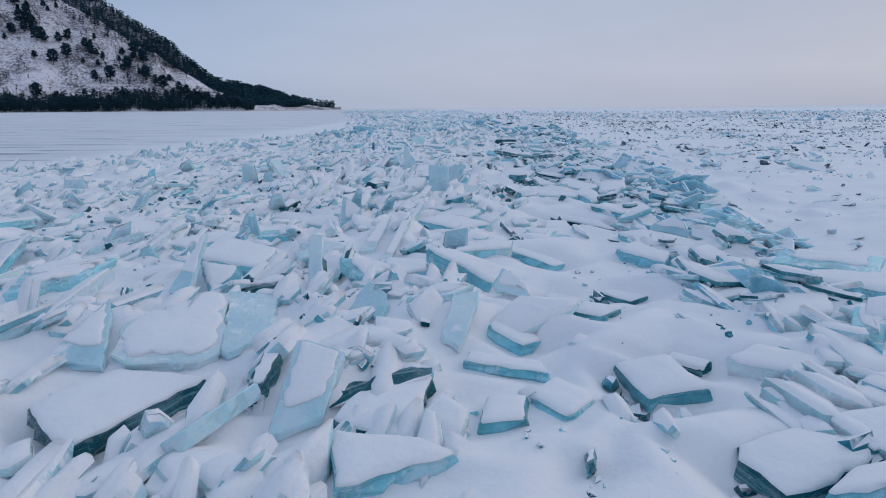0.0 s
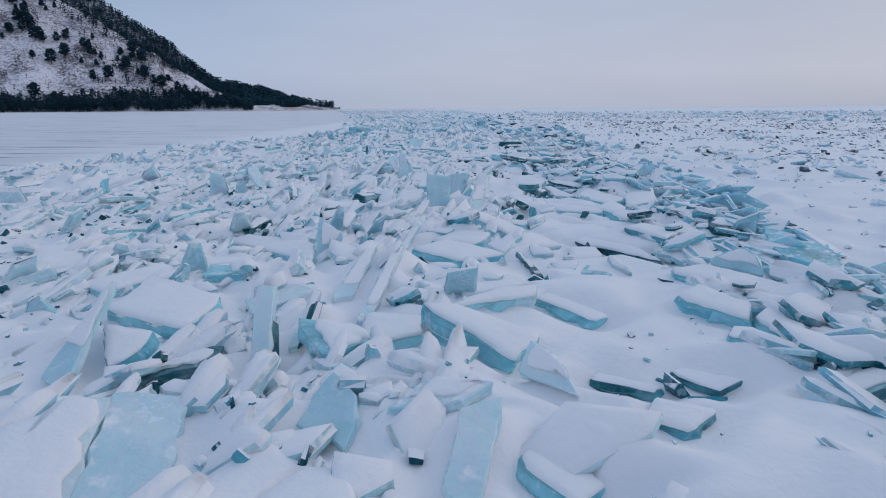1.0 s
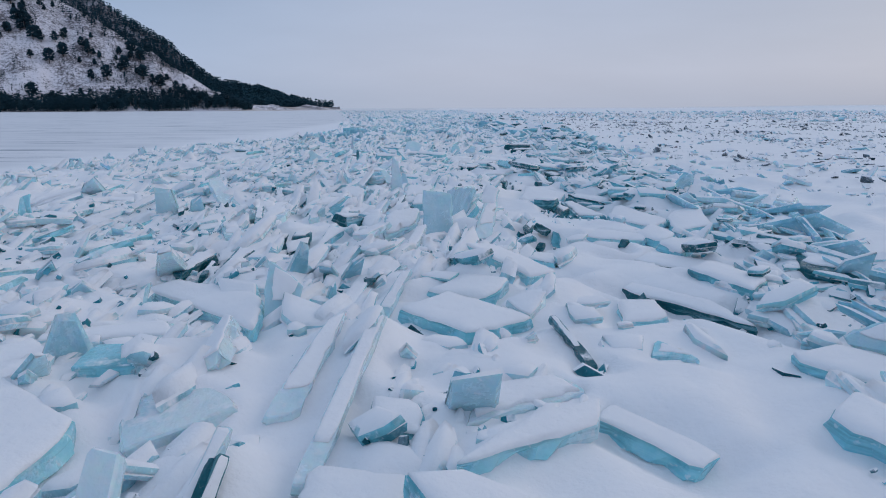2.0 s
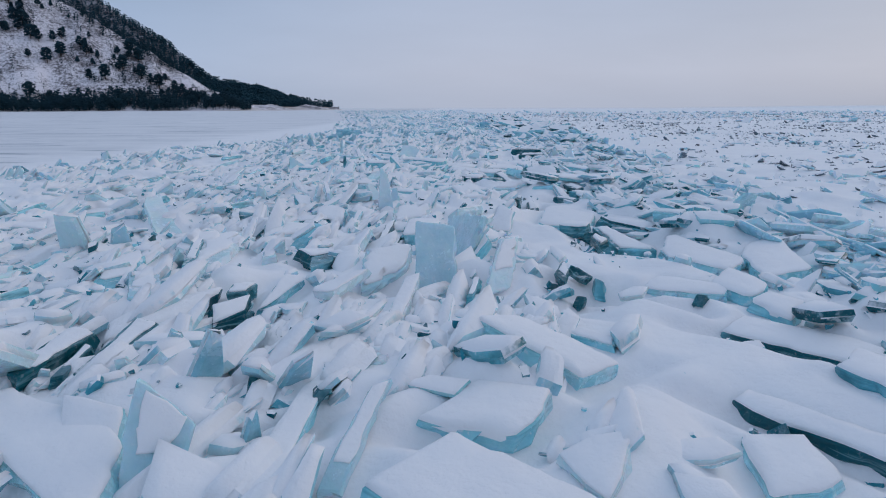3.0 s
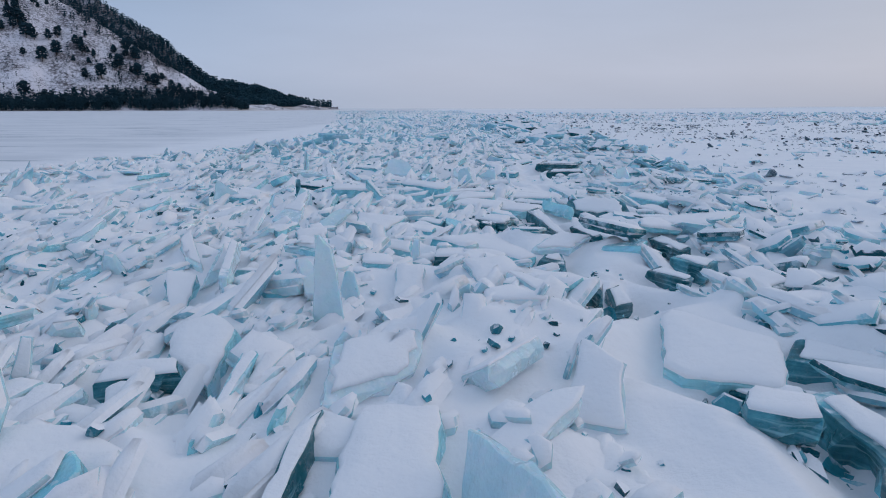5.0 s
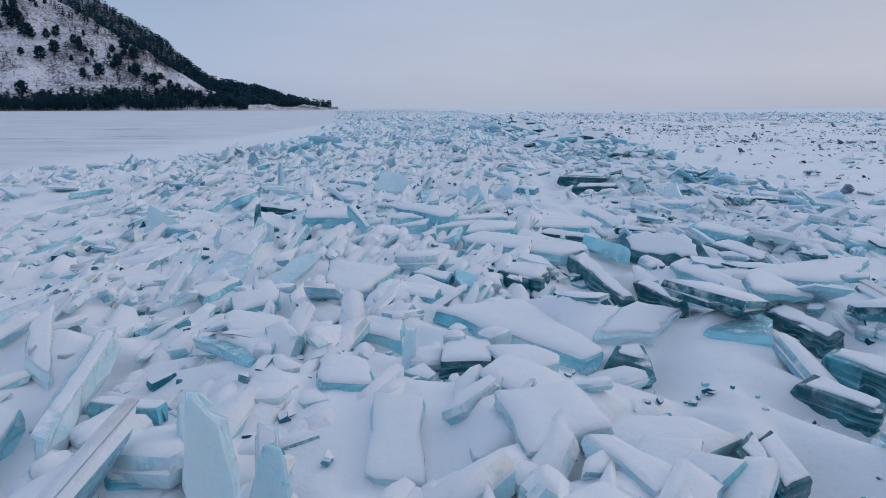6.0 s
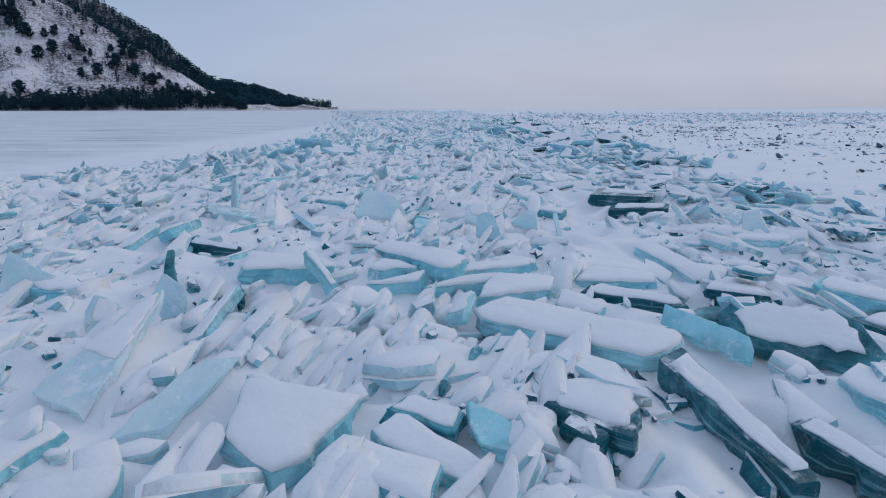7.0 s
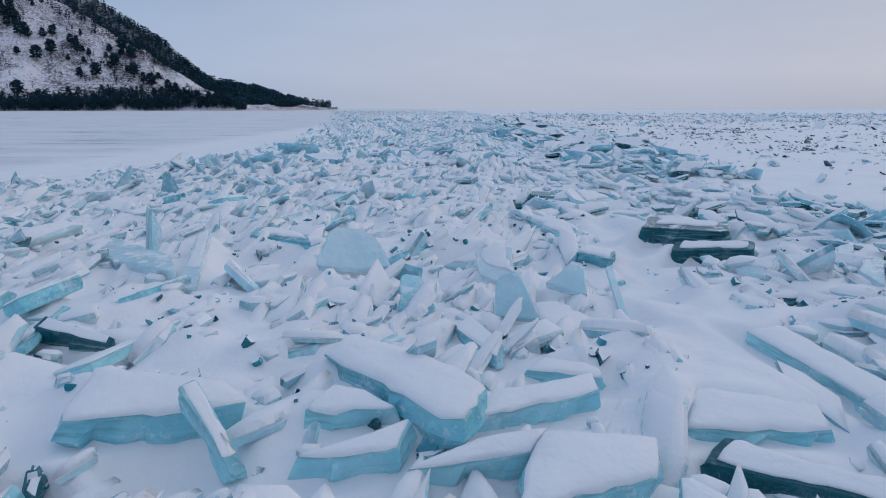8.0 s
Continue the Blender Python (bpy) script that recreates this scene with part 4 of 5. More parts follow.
plan(1.65, 17.82, -0.09, 0, -0, -21, 0.58, 0.57, 0.31, 0.28, 0.31, 0.11, 0.9, "blue")
plan(0.36, 19.39, 0.07, 5, 0, -9, 0.09, 0.09, 0.81, -0.01, -0.01, 0.19, 0.8, "clear")
plan(1.75, 20.21, 0.09, 6, -0, -20, 0.23, 0.16, 0.65, 0.35, 0.48, 0.15, 0.3, "clear")
plan(-2.82, 19.22, 0.10, 2, 2, 1, 0.25, 0.35, 0.44, -0.13, -0.09, 0.23, 0.8, "clear")
plan(-0.75, 34.65, 0.20, 3, 0, -2, 0.18, 0.16, 0.15, -0.18, -0.14, 0.17, 0.3, "clear")
plan(-3.13, 35.34, 0.22, 6, 0, 24, 0.10, 0.09, 0.37, -0.06, 0.03, 0.17, 0.2, "clear")
plan(-2.85, 35.74, 0.23, 8, 1, 19, 0.10, 0.11, 0.43, 0.12, 0.14, 0.17, 0.2, "clear")
plan(-2.97, 35.51, 0.22, 6, 0, 24, 0.08, 0.06, 0.32, 0.01, 0.02, 0.17, 0.2, "clear")
plan(-1.02, 34.49, 0.21, 6, 0, 9, 0.10, 0.06, 0.28, 0.01, -0.03, 0.17, 0.1, "clear")
plan(-3.59, 36.11, 0.27, 6, 0, 26, 0.15, 0.10, 0.42, 0.18, 0.18, 0.17, 0.2, "clear")
plan(-2.65, 34.20, 0.26, 6, 0, 27, 0.20, 0.14, 0.20, 0.08, 0.02, 0.17, 0.1, "blue")
plan(-2.28, 34.39, 0.28, 8, 2, 14, 0.20, 0.18, 0.40, 0.16, 0.14, 0.17, 0.1, "blue")
plan(5.28, 38.84, 0.35, 0, -0, -34, 0.92, 0.87, 0.61, -0.44, -0.74, 0.12, 0.9, "blue")
plan(-4.16, 21.11, 0.22, 5, 1, 14, 0.17, 0.17, 2.27, 0.11, -0.12, 0.18, 0.4, "clear")
plan(-4.15, 19.22, 0.15, 8, 1, 23, 0.41, 0.40, 1.00, 0.22, 0.16, 0.21, 0.2, "milky")
plan(-9.63, 21.52, 0.30, 60, 2, 22, 0.26, 0.15, 0.62, 0.02, -0.06, 0.10, 0, "blue")
plan(-15.91, 24.68, 0.24, 30, -2, 36, 0.67, 0.29, 0.65, -0.07, -0.03, 0.14, 0.2, "clear")
plan(-3.87, 36.09, 0.47, 55, 1, 15, 0.18, 0.09, 0.54, 0.01, -0.02, 0.09, 0, "clear")
plan(0.55, 39.29, 0.49, 40, -6, 4, 0.50, 0.26, 0.62, 0.13, -0.02, 0.12, 0, "milky")
plan(-9.68, 21.45, 0.28, 60, 1, 28, 0.20, 0.06, 0.57, 0.01, -0.03, 0.10, 0, "blue")
plan(0.91, 32.06, 0.05, 4, 1, -30, 0.42, 0.37, 0.28, -0.08, -0.04, 0.13, 0, "clear")
plan(0.20, 32.05, 0.23, 12, -2, 4, 0.42, 0.46, 0.39, 0.24, 0.47, 0.13, 0, "blue")


def quiet(x, y):
    """The smooth snow drift along the sheltered flank stays almost free of rubble."""
    mid = np.interp(y, [0, 8, 14, 20, 26, 34, 44], [1.2, 1.7, 2.5, 2.8, 2.6, 2.2, 3.2])
    half = np.interp(y, [0, 8, 14, 18, 22, 26, 31, 36, 40, 44, 48], [1.4, 1.5, 1.3, 1.6, 1.3, 1.2, 0.5, 0.0, 1.0, 0.8, 0.0])
    return np.abs(x - mid) > half * (0.8 + 0.4 * relief(x, y, 9))


def more_slabs(n, seed):
    """Further slabs of the same kinds where the ridge lies beyond the large ones."""
    rng = random.Random(seed)
    made = 0
    while made < n:
        x, y = rng.uniform(-10, 8), 5 + 47 * rng.random() ** 1.15
        if float(in_ridge(x, y)) < 0.8 or not quiet(np.array([x]), np.array([y]))[0] or any(math.hypot(x - s["at"][0], y - s["at"][1]) < s["reach"] * 0.8 + 0.25 for s in PLAN):
            continue
        front, depth = rng.uniform(0.4, 1.3), rng.uniform(0.35, 0.9)
        long = x < 0.5 and rng.random() < 0.7
        rz = rng.gauss(-24, 13) if long else rng.uniform(-80, 40)
        if long:
            front, depth = rng.uniform(0.22, 0.5), rng.uniform(0.6, 1.5)
        plan(x, y, float(ground_height(np.array([x]), np.array([y]))[0]) + rng.uniform(0.08, 0.25), rng.gauss(5, 6), -rng.uniform(6, 34) if long else rng.gauss(0, 6), rz, front,
             front * rng.uniform(0.3, 1.0), depth, rng.uniform(-0.3, 0.3), rng.uniform(-0.3, 0.3), rng.uniform(0.10, 0.20), rng.choice([1, 1, 1, 0.6, 0]),
             rng.choice(["blue", "milky", "milky", "clear" if x > 0.5 else "blue"]))
        made += 1


more_slabs(265, 77)

# ---- joined rubble ----
HEAPS = []


def rubble(name, x, y, size, flat, aspect, tilt, yaw, lift, mat, seed, label, level=None, taper=None, roll=None, drape=False):
    """Many broken ice pieces as one mesh: five-cornered plates of a given size, thickness ratio and lean."""
    rng = np.random.default_rng(seed)
    n, k = len(x), 5
    ang = np.sort(rng.uniform(0, 1, (n, k)) * 0.75 + np.arange(k)[None, :], 1) / k * 2 * np.pi
    rad = rng.uniform(0.65, 1.15, (n, k)) * size[:, None] / 2
    px, py = np.cos(ang) * rad * aspect[:, None], np.sin(ang) * rad
    if taper is not None:
        py = py * (1 - taper[:, None] * np.clip(px / (size * aspect)[:, None] + 0.25, 0, 1))
    th = size * flat
    top = np.stack([px * 0.93, py * 0.93, th[:, None] / 2 + rng.uniform(-0.12, 0.12, (n, k)) * th[:, None]], 2)
    mid = np.stack([px * rng.uniform(0.98, 1.1, (n, k)), py * rng.uniform(0.98, 1.1, (n, k)), rng.uniform(-0.1, 0.25, (n, k)) * th[:, None]], 2)
    low = np.stack([px * rng.uniform(0.8, 1.0, (n, k)), py * rng.uniform(0.8, 1.0, (n, k)), np.repeat(-th[:, None] / 2, k, 1)], 2)
    puff = np.minimum(0.085, 0.6 * th)[:, None]
    drapes = [np.stack([px * f, py * f, th[:, None] * (0.5 if h else 0.18) + puff * h + rng.uniform(-0.06, 0.06, (n, k)) * puff], 2) for f, h in ((1.04, 0.0), (1.0, 0.45), (0.70, 1.0))] if drape else []
    v = np.concatenate([low, mid, top] + drapes, 1)
    if roll is not None:
        cr, sr = np.cos(roll)[:, None], np.sin(roll)[:, None]
        v = np.stack([v[..., 0], v[..., 1] * cr - v[..., 2] * sr, v[..., 1] * sr + v[..., 2] * cr], 2)
    ct, st, cy, sy = np.cos(tilt), np.sin(tilt), np.cos(yaw), np.sin(yaw)
    a = v[..., 0] * ct[:, None] - v[..., 2] * st[:, None]
    c = v[..., 0] * st[:, None] + v[..., 2] * ct[:, None]
    b = v[..., 1]
    wx = a * cy[:, None] - b * sy[:, None] + x[:, None]
    wy = a * sy[:, None] + b * cy[:, None] + y[:, None]
    base = ground_here(x, y) if level is None else level
    if mat in (RUBBLE, DEEP_RUBBLE):
        HEAPS.append((x, y, base + lift, size, th, aspect, tilt, yaw, np.zeros(n) if roll is None else roll, np.zeros(n) if taper is None else taper))
    wz = c + (base + lift)[:, None]
    v = np.stack([wx, wy, wz], 2).reshape(-1, 3)
    per = v.shape[0] // n
    o = np.arange(n)[:, None] * per
    i = np.arange(5)
    j = (i + 1) % 5

    def band(lo, hi):
        return np.stack([o + lo + i, o + lo + j, o + hi + j, o + hi + i], 2).reshape(-1, 4).tolist()
    hard = band(0, 5) + band(5, 10) + (o + 10 + i[None, :]).tolist() + (o + i[None, ::-1]).tolist()
    soft = band(15, 20) + band(20, 25) + (o + 25 + i[None, :]).tolist() if drape else []
    me = bpy.data.meshes.new(name)
    me.from_pydata(v.tolist(), [], hard + soft)
    me.polygons.foreach_set("use_smooth", [False] * len(hard) + [True] * len(soft))
    me.materials.append(mat)
    return tagged(new(name, me), label, "ice rubble", kind="stuff")


def scatter(n, x0, x1, y0, y1, seed, weight):
    rng = np.random.default_rng(seed)
    x, y = rng.uniform(x0, x1, n), rng.uniform(y0, y1, n)
    keep = rng.uniform(0, 1, n) < weight(x, y)
    return x[keep], y[keep], rng


def clear_of_plan(x, y, margin=0.0):
    ok = np.ones(len(x), bool)
    for s in PLAN:
        near = np.abs(y - s["at"][1]) < s["reach"] + 0.5
        far, facing, _ = reach_of(s, x[near], y[near])
        room = np.where(facing < 0.3, 0.22, 0.08) if s["open_front"] else -0.05
        ok[near] &= far > room + margin
    return ok


def ridge_rubble(name, n, y0, y1, seed, lo, hi, label, x0=-24, x1=22, drape=False):
    def weight(x, y):
        clump = smooth((relief(x * 0.35, y * 0.35, 11) - 0.15) / 0.5)
        return in_ridge(x, y) * (0.25 + 0.75 * clump) * smooth((y + 5) / 4)
    x, y, rng = scatter(n, x0, x1, y0, y1, seed, weight)
    ok = clear_of_plan(x, y) & (quiet(x, y) | (rng.uniform(0, 1, len(x)) < 0.03))
    x, y = x[ok], y[ok]
    m = len(x)
    size = lo + (hi - lo) * rng.beta(1.3, 3.0, m)
    pick = rng.uniform(0, 1, m)
    share = np.where(x > 1.5, 0.42, 0.22)
    lying, strip = pick < share, (pick >= share) & (pick < share + np.where(np.abs(x) < 5, 0.66, np.where(x > 1.5, 0.42, 0.6)))
    fin = ~(lying | strip)
    lead = np.radians(-35) + 1.6 * (relief(x * 0.2, y * 0.2, 21) - 0.5)
    right = smooth((x - 1.0) / 4)
    along = np.radians(74 + 54 * right) + 0.5 * (relief(x * 0.25, y * 0.25, 23) - 0.5)
    kinds = [lying, strip, fin]
    size = size * np.select(kinds, [1.0, 0.68, 1.0])
    tilt = np.select(kinds, [rng.normal(0.08, 0.15, m), rng.normal(0.22, 0.20, m), rng.normal(0.72, 0.30, m)])
    roll = np.select(kinds, [rng.normal(0, 0.12, m), np.where(rng.uniform(0, 1, m) < 0.82, -1, 1) * (1 - 2 * right) * rng.uniform(0.25, 1.1, m), rng.normal(0, 0.25, m)])
    yaw = np.select(kinds, [rng.uniform(0, 6.28, m), along + rng.normal(0, 0.2, m), lead + rng.normal(0, 0.6, m)])
    flat = np.select(kinds, [rng.uniform(0.12, 0.24, m), rng.uniform(0.16, 0.34, m), rng.uniform(0.09, 0.18, m)])
    flat = np.where(size < 0.35, flat * rng.uniform(1.2, 2.2, m), flat)
    aspect = np.select(kinds, [rng.uniform(0.8, 1.5, m), rng.uniform(1.8, 3.8, m), rng.uniform(0.9, 2.0, m)])
    lift = np.select(kinds, [0.01 + 0.06 * size, 0.10 * size, 0.12 * size * aspect]) * rng.uniform(0.2, 1.5, m)
    taper = np.select(kinds, [np.zeros(m), rng.uniform(0.0, 0.6, m), rng.uniform(0.2, 0.95, m)])
    return rubble(name, x, y, size, flat, aspect, tilt, yaw, lift, RUBBLE, seed + 1, label, taper=taper, roll=roll, drape=drape)


ridge_rubble("ice_rubble", 37000, -5.0, 62, 31, 0.15, 1.0, "broken blue ice plates half buried in snow, near stretch of the ridge", drape=True)
ridge_rubble("ice_rubble", 9000, 4, 46, 37, 0.12, 0.6, "small broken ice plates jammed between the slabs of the ridge", -10, 9, drape=True)
ridge_rubble("ice_rubble", 21000, 62, 160, 33, 0.25, 1.05, "broken blue ice plates half buried in snow, middle stretch of the ridge")
ridge_rubble("ice_rubble", 26000, 160, 700, 35, 0.35, 1.3, "broken blue ice plates half buried in snow, far stretch of the ridge", -160)


def trough(n, y0, y1, seed, lo, hi, label):
    """Flat dark slabs stacked along the lee flank of the ridge."""
    def weight(x, y):
        return smooth((relief(x * 0.4, y * 0.3, 14) - 0.25) / 0.4)
    y = np.random.default_rng(seed).uniform(y0, y1, n)
    rng = np.random.default_rng(seed + 5)
    x = ridge_right(y) - 1.0 - np.abs(rng.normal(0, 2.6, n)) + 0.0 * y
    ok = (rng.uniform(0, 1, n) < weight(x, y)) & clear_of_plan(x, y) & quiet(x, y)
    x, y = x[ok], y[ok]
    m = len(x)
    size = lo + (hi - lo) * rng.beta(1.3, 2.5, m)
    return rubble("ice_rubble", x, y, size, rng.uniform(0.14, 0.26, m), rng.uniform(1.2, 2.6, m), rng.normal(0.0, 0.2, m), np.radians(-25) + rng.normal(0, 0.7, m),
                  0.10 * size + rng.uniform(0, 0.25, m), DEEP_RUBBLE, seed + 1, label, roll=rng.normal(0.08, 0.25, m), drape=y1 < 70)


trough(650, 8, 62, 91, 0.25, 0.8, "dark teal ice slabs stacked along the flank of the ridge")
trough(1100, 62, 170, 93, 0.5, 2.0, "dark teal ice slabs stacked along the far flank")


def shaded_fronts(seed, label):
    """Teal splinters under the front edges of the heavy slabs, coloured dark to deepen the shade."""
    rng = np.random.default_rng(seed)
    xs, ys, zs = [], [], []
    for s in PLAN:
        if not s["hollow"]:
            continue
        a, b = s["front"]
        n = int(4 + 6 * (b - a).length)
        along, ahead = rng.uniform(0, 1, n), rng.uniform(-0.05, 0.16, n)
        side = Vector((b.y - a.y, a.x - b.x)).normalized()
        x, y = a.x + (b.x - a.x) * along + side.x * ahead, a.y + (b.y - a.y) * along + side.y * ahead
        _, _, plane = reach_of(s, x, y)
        xs.append(x), ys.append(y), zs.append(plane - s["thick"] - 0.05 + rng.normal(0, 0.03, n))
    x, y, z = np.concatenate(xs), np.concatenate(ys), np.concatenate(zs)
    m = len(x)
    size = 0.14 + 0.34 * rng.beta(1.3, 2.5, m)
    return rubble("ice_rubble", x, y, size, rng.uniform(0.2, 0.5, m), rng.uniform(0.8, 2.2, m), rng.normal(0.25, 0.4, m), rng.uniform(0, 6.28, m), 0.0 * size,
                  SHADE_RUBBLE, seed + 1, label, level=z, taper=rng.uniform(0, 0.8, m), roll=rng.normal(0, 0.5, m))


shaded_fronts(141, "teal ice splinters, darkened as shade under the heavy slabs")


def bare_heaps(n, y0, y1, seed, lo, hi, label):
    """Snow-free blue plates heaved up in clusters, most of them along the flank of the ridge."""
    rng = np.random.default_rng(seed)
    y = rng.uniform(y0, y1, n)
    flank = (rng.uniform(0, 1, n) < 0.55) | (y < 30)
    x = np.where(flank, ridge_right(y) + 0.3 - np.abs(rng.normal(0, 1.5, n)), rng.uniform(ridge_left(y) + 2, ridge_right(y) - 2, n))
    ok = (rng.uniform(0, 1, n) < smooth((relief(x * 0.3, y * 0.3, 17) - 0.35) / 0.3)) & clear_of_plan(x, y) & quiet(x, y)
    x, y = x[ok], y[ok]
    m = len(x)
    size = lo + (hi - lo) * rng.beta(1.3, 2.5, m)
    aspect = rng.uniform(0.9, 2.4, m)
    return rubble("ice_rubble", x, y, size, rng.uniform(0.09, 0.18, m), aspect, rng.normal(0.12, 0.26, m), np.radians(132) + rng.normal(0, 0.75, m),
                  0.22 * size, BARE_RUBBLE, seed + 1, label, taper=rng.uniform(0, 0.8, m), roll=rng.normal(0.4, 0.4, m))


bare_heaps(1200, 8, 62, 101, 0.3, 0.95, "bare turquoise ice plates heaved up along the ridge")
bare_heaps(1200, 62, 200, 103, 0.4, 1.8, "bare turquoise ice plates heaved up far along the ridge")


def debris(name, n, x0, x1, y0, y1, seed, lo, hi, mat, label, cover):
    def weight(x, y):
        clump = smooth((0.6 * relief(x * 0.16, y * 0.11, 41) + 0.4 * relief(x * 0.5, y * 0.4, 43) - 0.38) / 0.3)
        return (1 - in_ridge(x, y)) * (x > ridge_right(y) - 1) * (cover + (1 - cover) * clump)
    x, y, rng = scatter(n, x0, x1, y0, y1, seed, weight)
    m = len(x)
    size = lo + (hi - lo) * rng.beta(1.0, 4.0, m)
    tilt = np.abs(rng.normal(0.0, 0.4, m))
    yaw = rng.uniform(0, 6.28, m)
    return rubble(name, x, y, size, rng.uniform(0.12, 0.38, m), rng.uniform(0.9, 2.4, m), tilt, yaw, rng.uniform(-0.06, 0.14, m) * size, mat, seed + 1, label, roll=rng.normal(0, 0.35, m))


debris("ice_debris", 8000, 6, 60, 4, 80, 51, 0.06, 0.55, GREY_RUBBLE, "scattered grey ice lumps frozen into the snow beside the ridge", 0.06)
debris("ice_debris", 12000, 8, 260, 80, 300, 53, 0.2, 0.85, GREY_RUBBLE, "scattered grey ice lumps far out on the snow-covered lake", 0.2)
debris("ice_debris", 8000, 12, 260, 60, 300, 57, 0.2, 0.9, DARK_RUBBLE, "dark ice splinters strewn over the snow-covered lake", 0.1)
debris("ice_debris", 4500, 13, 120, 34, 120, 63, 0.12, 0.55, DARK_RUBBLE, "dark ice splinters strewn thickly over the level snow", 0.06)
debris("ice_debris", 5000, 30, 420, 120, 420, 55, 0.6, 3.0, RUBBLE, "far blue ice heaps out on the snow-covered lake", 0.0)

debris("ice_debris", 700, 7, 34, 8, 75, 59, 0.2, 1.0, RUBBLE, "pale snow-covered ice lumps beside the ridge", 0.15)


def crumbs(n, seed):
    """Fist-sized chips of ice strewn over the snow of the ridge."""
    x, y, rng = scatter(n, -9, 9, 4, 44, seed, lambda x, y: in_ridge(x, y) * (0.15 + 0.85 * smooth((relief(x * 0.7, y * 0.7, 61) - 0.4) / 0.3)))
    ok = clear_of_plan(x, y, 0.03)
    x, y = x[ok], y[ok]
    m = len(x)
    size = 0.03 + 0.12 * rng.beta(1.0, 3.0, m)
    return rubble("ice_crumbs", x, y, size, rng.uniform(0.3, 0.7, m), rng.uniform(0.8, 1.8, m), rng.normal(0, 0.5, m), rng.uniform(0, 6.28, m), 0.25 * size, DEEP_RUBBLE, seed + 1,
                  "small chips of blue ice strewn over the snow", roll=rng.normal(0, 0.5, m))


crumbs(6000, 151)

# ---- mountain on the shore ----


def hillside(name, us, base, crest_d, crest_z, foot_z, mat, label, seed, rough):
    """Land that climbs from the shore at depth base(u) to a crest at depth crest_d(u), and falls off behind it."""
    rows = np.concatenate([np.linspace(0, 1, 46), [1.15, 1.4, 2.0]])
    v = []
    for r in rows:
        for u in us:
            d0, d1, z1, z0 = base(u), crest_d(u), crest_z(u), foot_z(u)
            d = d0 + (d1 - d0) * r
            climb = smooth(np.array((r - 0.12) / 0.88)) * 0.35 + max(0.0, (r - 0.12) / 0.88) * 0.65 if r <= 1 else max(0.0, 1 - (r - 1) * 0.8)
            z = -0.6 + z0 * min(1, r / 0.10) + (z1 - z0) * float(climb)
            z += rough * (float(relief(u * 40 + 50, d * 0.02, seed)) - 0.5) * min(1, r * 4) * (1 - 0.6 * (r >= 1))
            z += 0.4 * rough * (float(relief(u * 130 + 50, d * 0.06, seed + 1)) - 0.5) * min(1, r * 4) * (1 - 0.6 * (r >= 1))
            v.append((u * d, d, z))
    nx, ny = len(us), len(rows)
    f = [(j * nx + i, j * nx + i + 1, (j + 1) * nx + i + 1, (j + 1) * nx + i) for j in range(ny - 1) for i in range(nx - 1)]
    me = bpy.data.meshes.new(name)
    me.from_pydata(v, [], f)
    me.materials.append(mat)
    me.polygons.foreach_set("use_smooth", [True] * len(f))
    return tagged(new(name, me), label, "mountain", kind="structure")


def front_base(u):
    return float(np.interp(u, [-1.2, -0.68, -0.30, -0.18, -0.15], [560, 680, 845, 1130, 1215]))


def front_z(u):
    return float(np.interp(u, [-1.2, -0.68, -0.53, -0.342, -0.29, -0.15], [330, 225, 140, 26, 10, 3]))


def front_d(u):
    return front_base(u) + 70 + front_z(u) * 1.15


def back_base(u):
    return float(np.interp(u, [-1.2, -0.68, -0.30, -0.20, -0.15], [980, 1050, 1000, 1160, 1225]))


def back_z(u):
    return float(np.interp(u, [-1.2, -0.68, -0.533, -0.46, -0.394, -0.357, -0.34, -0.27, -0.20, -0.15], [697, 452, 287, 185, 111, 63, 51, 31, 13, 3]))


def back_d(u):
    return back_base(u) + 60 + back_z(u) * 1.9


hill_us = np.linspace(-1.2, -0.155, 150)
hillside("mountain", hill_us, front_base, front_d, front_z, lambda u: 5.0 if u < -0.3 else 2.5, SLOPE,
         "steep mountain slope with thin snow, scrub and bare streaks", 61, 9.0)
hillside("mountain", hill_us, back_base, back_d, back_z, lambda u: 4.0, DUFF,
         "dark forested mountain flank behind the snowy slope", 71, 12.0)


hillside("shore", np.linspace(-0.34, -0.152, 60), lambda u: front_base(u) - 6, lambda u: front_base(u) + 70, lambda u: 5.5 if u < -0.17 else 1.5,
         lambda u: 1.5, SHORE_GRASS, "low snowy shore with dry reddish grass at the foot of the mountain", 81, 1.0)


